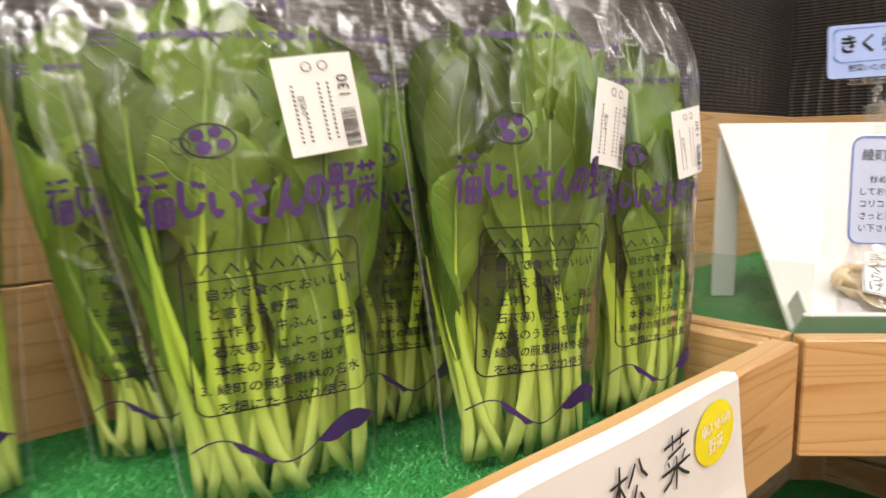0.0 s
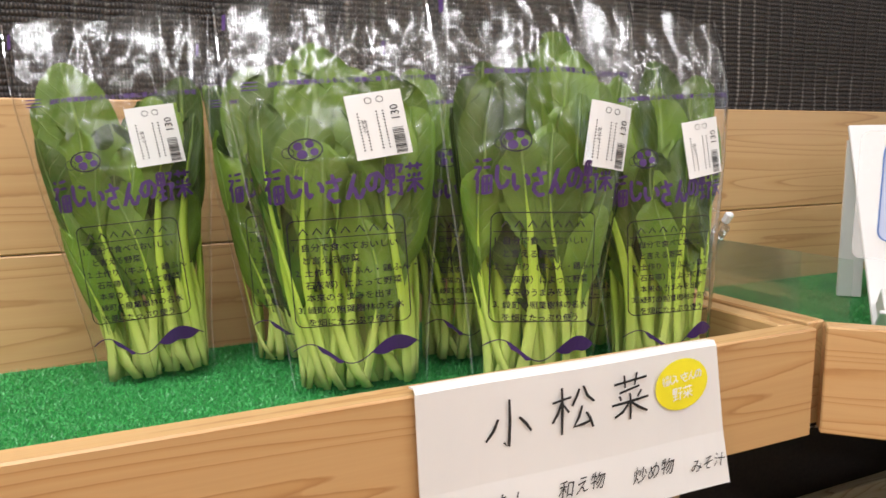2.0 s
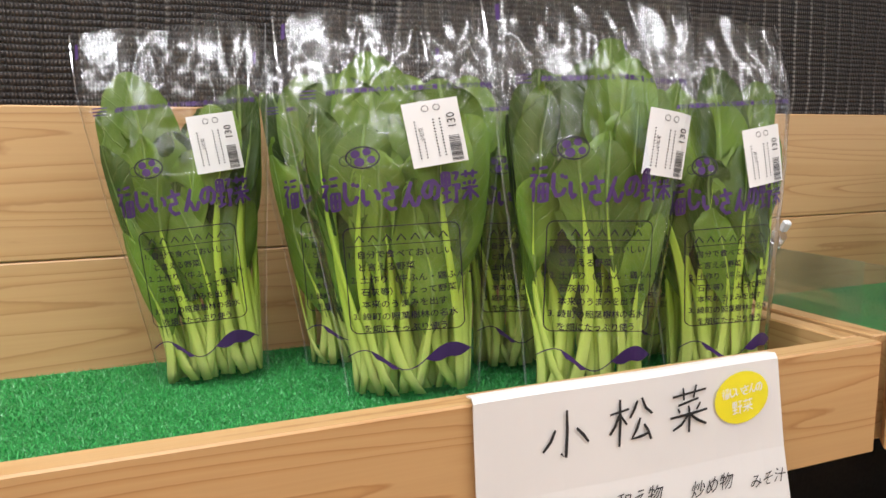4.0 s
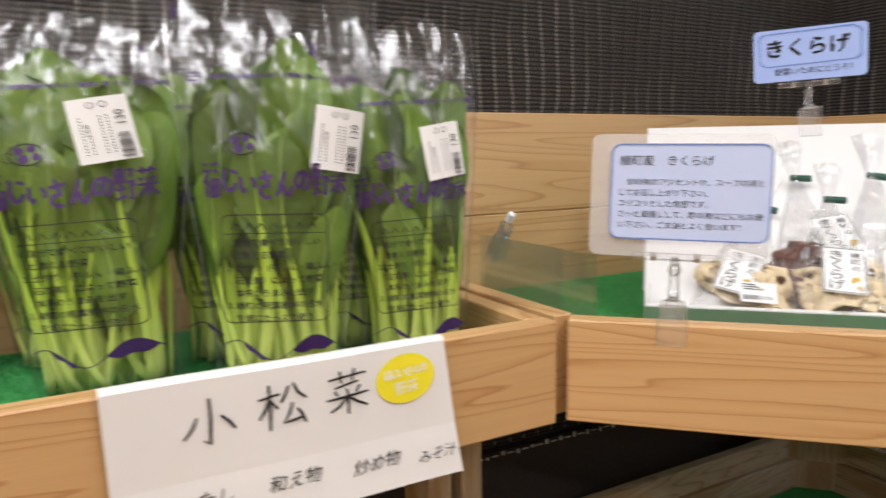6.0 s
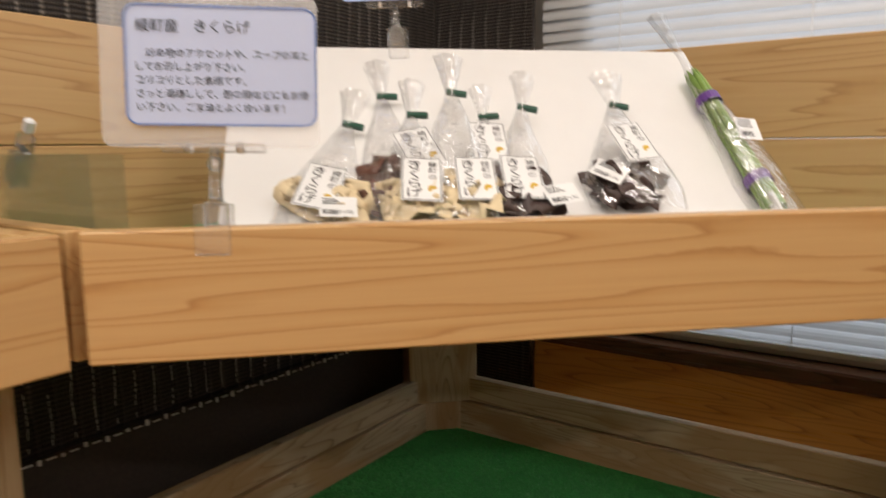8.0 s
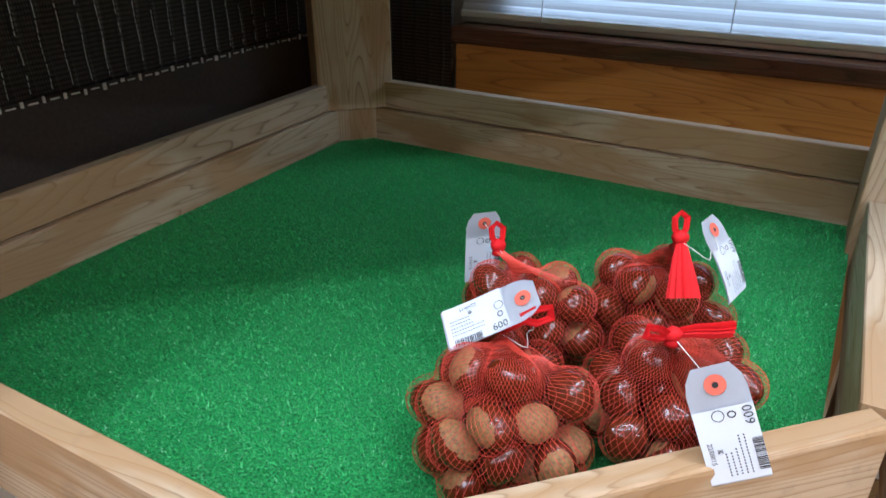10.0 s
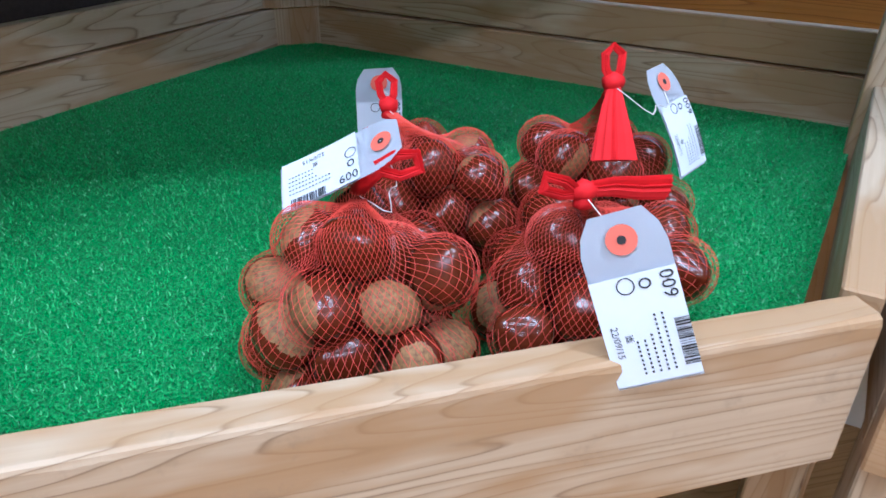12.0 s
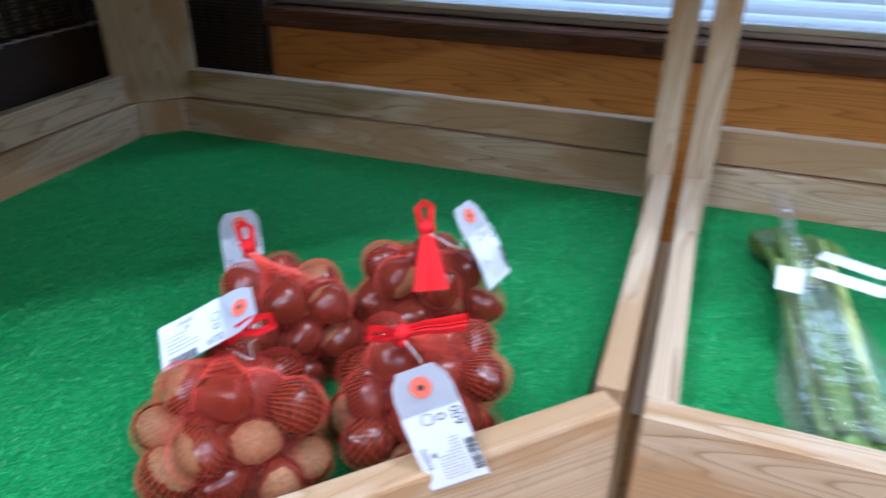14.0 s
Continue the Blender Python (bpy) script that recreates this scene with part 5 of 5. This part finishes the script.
def net_mesh(nuts, top, wraps=84, rows=52):
    """Diamond netting drawn tight over the heap and up to the neck."""
    c = Vector((0, 0, 0))
    pts = np.array(nuts)
    lo = pts[:, 2].min() - 0.0168
    grid = []
    for j in range(rows + 1):
        k = j / rows
        th = math.pi * (0.97 - 0.92 * k)
        row = []
        for i in range(wraps):
            ph = 2 * math.pi * (i + 0.5 * (j % 2)) / wraps
            d = np.array((math.sin(th) * math.cos(ph), math.sin(th) * math.sin(ph), math.cos(th)))
            dist = pts @ d
            sup = np.sort(dist)[-3:]
            near = np.linalg.norm(pts - np.outer(dist, d), axis=1)
            h = max((dist[q] + math.sqrt(max(0, 0.0203 ** 2 - near[q] ** 2))) if near[q] < 0.0203 else 0 for q in range(len(pts)))
            r = max(h, 0.70 * (sup[-1] + 0.018))
            p = d * (r + 0.0004)
            p[2] = max(p[2], lo)
            row.append(Vector(p))
        grid.append(row)
    for it in range(2):
        soft = []
        for j in range(rows + 1):
            soft.append([grid[j][i] * 0.5 + (grid[j][i - 1] + grid[j][(i + 1) % wraps]) * 0.25 for i in range(wraps)])
        grid = [[a if a.length > b.length else b for a, b in zip(r0, r1)] for r0, r1 in zip(grid, soft)]
    neck = Vector(top)
    for j in range(rows - 9, rows + 1):
        k = (j - rows + 9) / 9
        for i in range(wraps):
            g = neck + Vector((math.cos(2 * math.pi * i / wraps), math.sin(2 * math.pi * i / wraps), 0)) * 0.0045
            grid[j][i] = grid[j][i].lerp(g, k ** 1.9)
    verts, faces = [], []
    w = 0.00014

    def wire(a, b):
        d = (b - a)
        if d.length < 1e-6:
            return
        out = (a + b).normalized()
        s = d.cross(out).normalized() * w
        n0 = len(verts)
        verts.extend((a - s, a + s, b + s, b - s, a + out * w * 1.4, b + out * w * 1.4))
        faces.extend(((n0, n0 + 4, n0 + 5, n0 + 3), (n0 + 4, n0 + 1, n0 + 2, n0 + 5), (n0, n0 + 3, n0 + 2, n0 + 1)))

    for j in range(rows):
        for i in range(wraps):
            if j % 2 == 0:
                wire(grid[j][i], grid[j + 1][i])
                wire(grid[j][i], grid[j + 1][i - 1])
            else:
                wire(grid[j][i], grid[j + 1][i])
                wire(grid[j][i], grid[j + 1][(i + 1) % wraps])
    me = bpy.data.meshes.new("net")
    me.from_pydata([tuple(v) for v in verts], [], faces)
    me.materials.append(NET_THREAD)
    return me


def tag_bm(length, width, curl):
    """Card tag with two cut corners, its hole end at x = 0, running along +x."""
    bm = bmesh.new()
    nx, nz = 10, 4
    rows_ = []
    for i in range(nx + 1):
        x = length * i / nx
        half = width / 2 * (1 if x > 0.012 else 0.62 + 0.38 * x / 0.012)
        rows_.append([bm.verts.new((x, curl * math.sin(2.2 * x / length) * 0.01, -half + 2 * half * q / nz)) for q in range(nz + 1)])
    for i in range(nx):
        for q in range(nz):
            bm.faces.new((rows_[i][q], rows_[i + 1][q], rows_[i + 1][q + 1], rows_[i][q + 1]))
    bmesh.ops.solidify(bm, geom=list(bm.faces), thickness=0.0006)
    return bm


def price_tag(parent, m, curl, seed):
    rng = random.Random(seed)
    tag = part("price_tag", tag_bm(0.088, 0.041, curl), TAG, parent, "white card tag with printed sticker", m=m)

    def lay(bm, off):
        for v in bm.verts:
            v.co.y = curl * math.sin(2.2 * v.co.x / 0.088) * 0.01 - off
        return bm

    ring_bm, hole, white, ink = bmesh.new(), bmesh.new(), bmesh.new(), bmesh.new()
    disc(ring_bm, 0.013, 0, 0.0075, 0.0075)
    disc(hole, 0.013, 0, 0.0022, 0.0022)
    for i in range(8):
        bar(white, 0.030 + 0.007 * i, 0.037 + 0.007 * i, -0.0235, 0.0175)
    merge(ink, glyphs("600", 0.0095), Matrix.Translation((0.078, 0, -0.0155)))
    barcode(ink, 0.036, 0.061, -0.0205, -0.0135, rng)
    merge(ink, glyphs("22/09/15", 0.0048), Matrix.Translation((0.054, 0, 0.0145)) @ pose(0, 0, 0, 0, 180, 0))
    merge(ink, glyphs("栗", 0.0044), Matrix.Translation((0.055, 0, 0.0085)))
    ring(ink, 0.081, 0.004, 0.004, 0.004, 0.0006)
    ring(ink, 0.0805, -0.0050, 0.0022, 0.0025, 0.0009)
    for k in range(5):
        x = 0.035
        while x < (0.064 if k > 2 else 0.052 + 0.002 * k):
            bar(ink, x, x + 0.0012, 0.0050 - 0.0036 * k, 0.0060 - 0.0036 * k)
            x += 0.0024
    ink.transform(Matrix.Translation((0.116, 0, 0)) @ pose(0, 0, 0, 0, 180, 0))
    white.transform(Matrix.Translation((0, 0, 0.003)))
    for name, bm, off, mat, up in (("ring", ring_bm, 0.0016, RING, tag), ("hole", hole, 0.0020, INK, tag), ("sticker", white, 0.0016, TAG_STICKER, tag), ("sticker_print", ink, 0.0022, INK, tag)):
        ob = part(name, lay(bm, off), mat)
        ob.parent = up
    return tag


def nut_bag(x, y, seed, top, count, size, tags, ends, scars=0.12):
    """A red net of chestnuts: heap, netting, gathered neck, knot, loop and tail, card tag."""
    rng = np.random.default_rng(seed)
    root = thing("chestnut_net", None, "red net bag full of glossy brown chestnuts with a white tag", "bagged chestnuts", "chestnut nets on the lower tray")
    rx, ry, rz = size
    p = pack(rng, count, rx, ry, rz)
    low = p[:, 2].min()
    z0 = 0.613 + 0.0168 - low
    for q in p:
        ob = new("chestnut", NUTS[int(rng.integers(3))])
        base = Vector((-0.1, -0.75, 0.55)) * (1 if rng.random() < scars else -1) + Vector(rng.normal(0, 0.7, 3))
        ob.matrix_world = Matrix.Translation(q) @ (base.to_track_quat("-Z", "Y") @ Euler((0, 0, rng.uniform(0, 6.28))).to_quaternion()).to_matrix().to_4x4() @ Matrix.Diagonal((rng.uniform(0.94, 1.03), rng.uniform(0.98, 1.10), rng.uniform(1.0, 1.10), 1))
        ob.parent = root
    me = net_mesh(p, (top[0] - x, top[1] - y, top[2] - z0))
    ob = new("net", me)
    ob["label"] = "fine red diamond netting"
    ob.parent = root
    t = Vector((top[0] - x, top[1] - y, top[2] - z0))
    # gathered neck
    bm = tube([t + Vector((0, 0, -0.004)), t + Vector((0, 0, -0.001)), t + Vector((0, 0, 0.003))], [0.0056, 0.0050, 0.0046], 10)
    part("neck", bm, NET, root, smooth=True)
    for name, pts, rads, flat in ends:
        if name == "knot":
            bm = tube([t + Vector(q) for q in pts], rads, 8, flat)
        else:
            bm = tube([t + Vector(q) for q in pts], rads, 24, 0.5 if flat == 1.0 else flat, 0.24)
        part(name, bm, NET, root, smooth=name == "knot")
    root.matrix_world = pose(x, y, z0)
    bpy.context.view_layer.update()
    for m, curl in tags:
        price_tag(root, m, curl, seed)
        a = m @ Vector((0.013, -0.001, 0))
        b = Vector(top) + Vector((0, -0.006, 0.002))
        sag = Vector((0.012, -0.012, -0.016))
        loop = [a.lerp(b, k / 10) + sag * (math.sin(math.pi * k / 10) * (1 + 0.3 * math.sin(k))) for k in range(11)]
        part("string", tube(loop, 0.00035, 5), THREAD, root, "thin white cotton thread")
    return root


def frame_from(o, along, wide):
    """A pose at o whose x runs along and whose z leans towards wide."""
    xa = Vector(along).normalized()
    ya = Vector(wide).cross(xa).normalized()
    za = xa.cross(ya)
    return Matrix.Translation(o) @ Matrix((xa, ya, za)).transposed().to_4x4() @ Matrix.Scale(0.86, 4)


KNOT = ("knot", [(-0.006, 0, 0.004), (0, 0, 0.005), (0.006, 0, 0.004)], [0.004, 0.0062, 0.004], 1.0)
UP_LOOP = ("loop", [(-0.001, 0, 0.005), (-0.005, 0.002, 0.012), (-0.006, 0.003, 0.021), (-0.001, 0.003, 0.026), (0.005, 0.002, 0.021), (0.004, 0, 0.012), (0.001, 0, 0.005)], 0.0022, 1.0)
nut_bag(0.362, -0.084, 11, (0.370, -0.054, 0.714), 28, (0.053, 0.047, 0.052), [(frame_from((0.392, -0.067, 0.754), (-0.0596, 0.0165, -0.0304), (-0.006, -0.036, -0.016)), 0.4)],
        [("knot", [(0.000, 0.000, 0.004), (0.006, -0.012, 0.018), (0.010, -0.020, 0.024)], [0.005, 0.0062, 0.004], 1.0),
         ("loop", [(0.008, -0.020, 0.025), (0.018, -0.022, 0.031), (0.029, -0.022, 0.031), (0.031, -0.022, 0.022), (0.020, -0.022, 0.019), (0.008, -0.020, 0.023)], 0.0028, 1.0)], 0.66)
nut_bag(0.501, -0.090, 12, (0.480, -0.112, 0.726), 24, (0.060, 0.046, 0.040), [(frame_from((0.4635, -0.1735, 0.7500), (0.0185, -0.026, -0.0697), (0.0288, -0.011, 0.0115)) @ Matrix.Scale(1.07, 4), -0.4)],
        [KNOT, ("loop", [(-0.004, 0, 0.005), (-0.012, -0.002, 0.012), (-0.023, -0.002, 0.016), (-0.024, -0.003, 0.009), (-0.013, -0.001, 0.004), (-0.003, 0, 0.003)], 0.0028, 1.0),
         ("tail", [(0.004, 0, 0.005), (0.016, -0.002, 0.006), (0.030, -0.003, 0.004), (0.047, -0.004, 0.003)], [0.004, 0.005, 0.006, 0.0065], 0.5)])
nut_bag(0.431, 0.034, 13, (0.410, 0.062, 0.722), 23, (0.043, 0.042, 0.050), [(frame_from((0.4105, 0.102, 0.742), (0, 0.02, -1), (1, 0, 0)), 0.3)], [KNOT, UP_LOOP])
nut_bag(0.553, 0.026, 14, (0.536, -0.026, 0.755), 26, (0.055, 0.050, 0.048), [(frame_from((0.582, 0.004, 0.758), (0.02, -0.027, -0.068), (0.03, 0.016, -0.002)), -0.8)],
        [KNOT, UP_LOOP, ("tail", [(0.0, -0.002, 0.003), (-0.003, -0.010, -0.008), (-0.006, -0.020, -0.022), (-0.008, -0.028, -0.036)], [0.003, 0.006, 0.009, 0.0115], 0.35)])

# white card lying at the left of the lower tray
slip = part("paper_slip", box(0.06, 0.045, 0.004, 0.001), PAPER, None, m=pose(-0.135, 0.205, 0.622, 0, 0, 45))
tagged(slip, "small white card lying on the green turf", "card")

# ---- bag of green stalks on the next stand ----
celery = thing("stalk_bag", None, "clear bag of pale green stalks with white stickers", "bagged vegetable")
rng = random.Random(4)
for k in range(9):
    x0, y0 = rng.uniform(-0.022, 0.022), rng.uniform(0.008, 0.03)
    pts = [(x0 * (1 + 0.5 * j / 8), 0.02 + 0.33 * j / 8, y0 + 0.004 * math.sin(j + k)) for j in range(9)]
    part("stalk", tube(pts, [0.008 - 0.0006 * j for j in range(9)], 8), SPEAR if k % 3 else STALK, celery, smooth=True)
for k in range(12):
    lm = leaf(rng, 0, 0, rng.uniform(-0.02, 0.02), 0.12, 0.07, 0.03, rng.uniform(-1, 1), rng.uniform(-1, 1))
    part("leaf", lm, [BLADE, STALK], celery, smooth=True, m=pose(rng.uniform(-0.012, 0.012), 0.25, 0.016, -89 + rng.uniform(-2, 2), 0, rng.uniform(-9, 9)))
part("film", small_film(0.05, 0.5, 0.034, 31.0), FILM_SMALL, celery, "thin clear plastic film", smooth=True).visible_shadow = False
for px, py, tilt, wx in ((0.02, 0.20, -24, 0.03), (0.03, 0.235, -28, 0.03), (-0.032, 0.19, 80, 0.024)):
    st = bmesh.new()
    bar(st, -wx, wx, -0.011, 0.011)
    part("sticker", st, PAPER, celery, "white price sticker", m=pose(px, py, 0.056, 0, 0, tilt) @ FLAT)
celery.matrix_world = RIGHT @ pose(0.735, 0.345, 0.622, 0, 0, 4)


# ---- turf pile ----


def pile_material():
    n = Nodes("turf_blades")
    g = n.node("ShaderNodeNewGeometry")
    v = n.coords((1, 1, 1), False)
    # the palest few blades have the pile's sparkle painted in as colour
    c = n.ramp(g.outputs["Random Per Island"], [(0.0, (0.022, 0.22, 0.045)), (0.5, (0.06, 0.43, 0.09)), (0.93, (0.13, 0.56, 0.17)), (1.0, (0.36, 0.68, 0.42))])
    c = n.mix(n.math("MULTIPLY", n.noise(v, 9, 3), 0.4), c, (0.012, 0.17, 0.03))
    return n.surface(c, 0.42, None, 0, 0.45)


PILE = pile_material()


def turf_pile(parent, corners, z, count, seed):
    """Short plastic blades over a convex patch."""
    rng = np.random.default_rng(seed)
    pts = np.array(corners)
    tri = [(pts[0], pts[i], pts[i + 1]) for i in range(1, len(pts) - 1)]
    size = np.array([abs(np.cross(b - a, c - a)) for a, b, c in tri])
    pick = rng.choice(len(tri), count, p=size / size.sum())
    u, v = rng.random(count), rng.random(count)
    flip = u + v > 1
    u[flip], v[flip] = 1 - u[flip], 1 - v[flip]
    t = np.array(tri)[pick]
    xy = t[:, 0] + (t[:, 1] - t[:, 0]) * u[:, None] + (t[:, 2] - t[:, 0]) * v[:, None]
    ang = rng.uniform(0, 6.283, count)
    lean = rng.normal(0, 0.0022, (count, 2))
    h = rng.uniform(0.0014, 0.0034, count)
    w = rng.uniform(0.0005, 0.0009, count)
    a = np.c_[xy + np.c_[np.cos(ang), np.sin(ang)] * w[:, None], np.full(count, z - 0.001)]
    b = np.c_[xy - np.c_[np.cos(ang), np.sin(ang)] * w[:, None], np.full(count, z - 0.001)]
    c = np.c_[xy + lean, z + h]
    verts = np.stack([a, b, c], 1).reshape(-1, 3)
    me = bpy.data.meshes.new("turf_nap")
    me.from_pydata(verts.tolist(), [], np.arange(3 * count).reshape(-1, 3).tolist())
    me.materials.append(PILE)
    ob = new("turf_nap", me)
    ob.parent = parent
    ob.matrix_parent_inverse = parent.matrix_world.inverted()
    return tagged(ob, "short green plastic turf pile", kind="stuff")


bpy.context.view_layer.update()
turf_pile(stand_left, [uv(-1.0, 0.024), uv(-0.036, 0.024), uv(-0.036, BACK_W - 0.004), uv(-1.0, BACK_W - 0.004)], 1.05, 120000, 1)
turf_pile(stand, [(0.042, 0.024), (0.762, 0.024), vd(END_V - 0.024, BACK_D - 0.004), uv(BACK_D - 0.004, BACK_W - 0.004), uv(0.024, BACK_W - 0.004)], 1.05, 60000, 2)
turf_pile(stand, [(0.226, -0.173), (0.578, -0.173), vd(END_V - 0.024, RAIL_D - 0.004), uv(RAIL_D - 0.004, RAIL_W - 0.004), uv(0.024, RAIL_W - 0.004)], 0.612, 190000, 3)
turf_pile(stand_next, [vd(N0 + 0.024, 0.311), vd(1.1, 0.311), vd(1.1, RAIL_D - 0.004), vd(N0 + 0.024, RAIL_D - 0.004)], 0.612, 90000, 4)
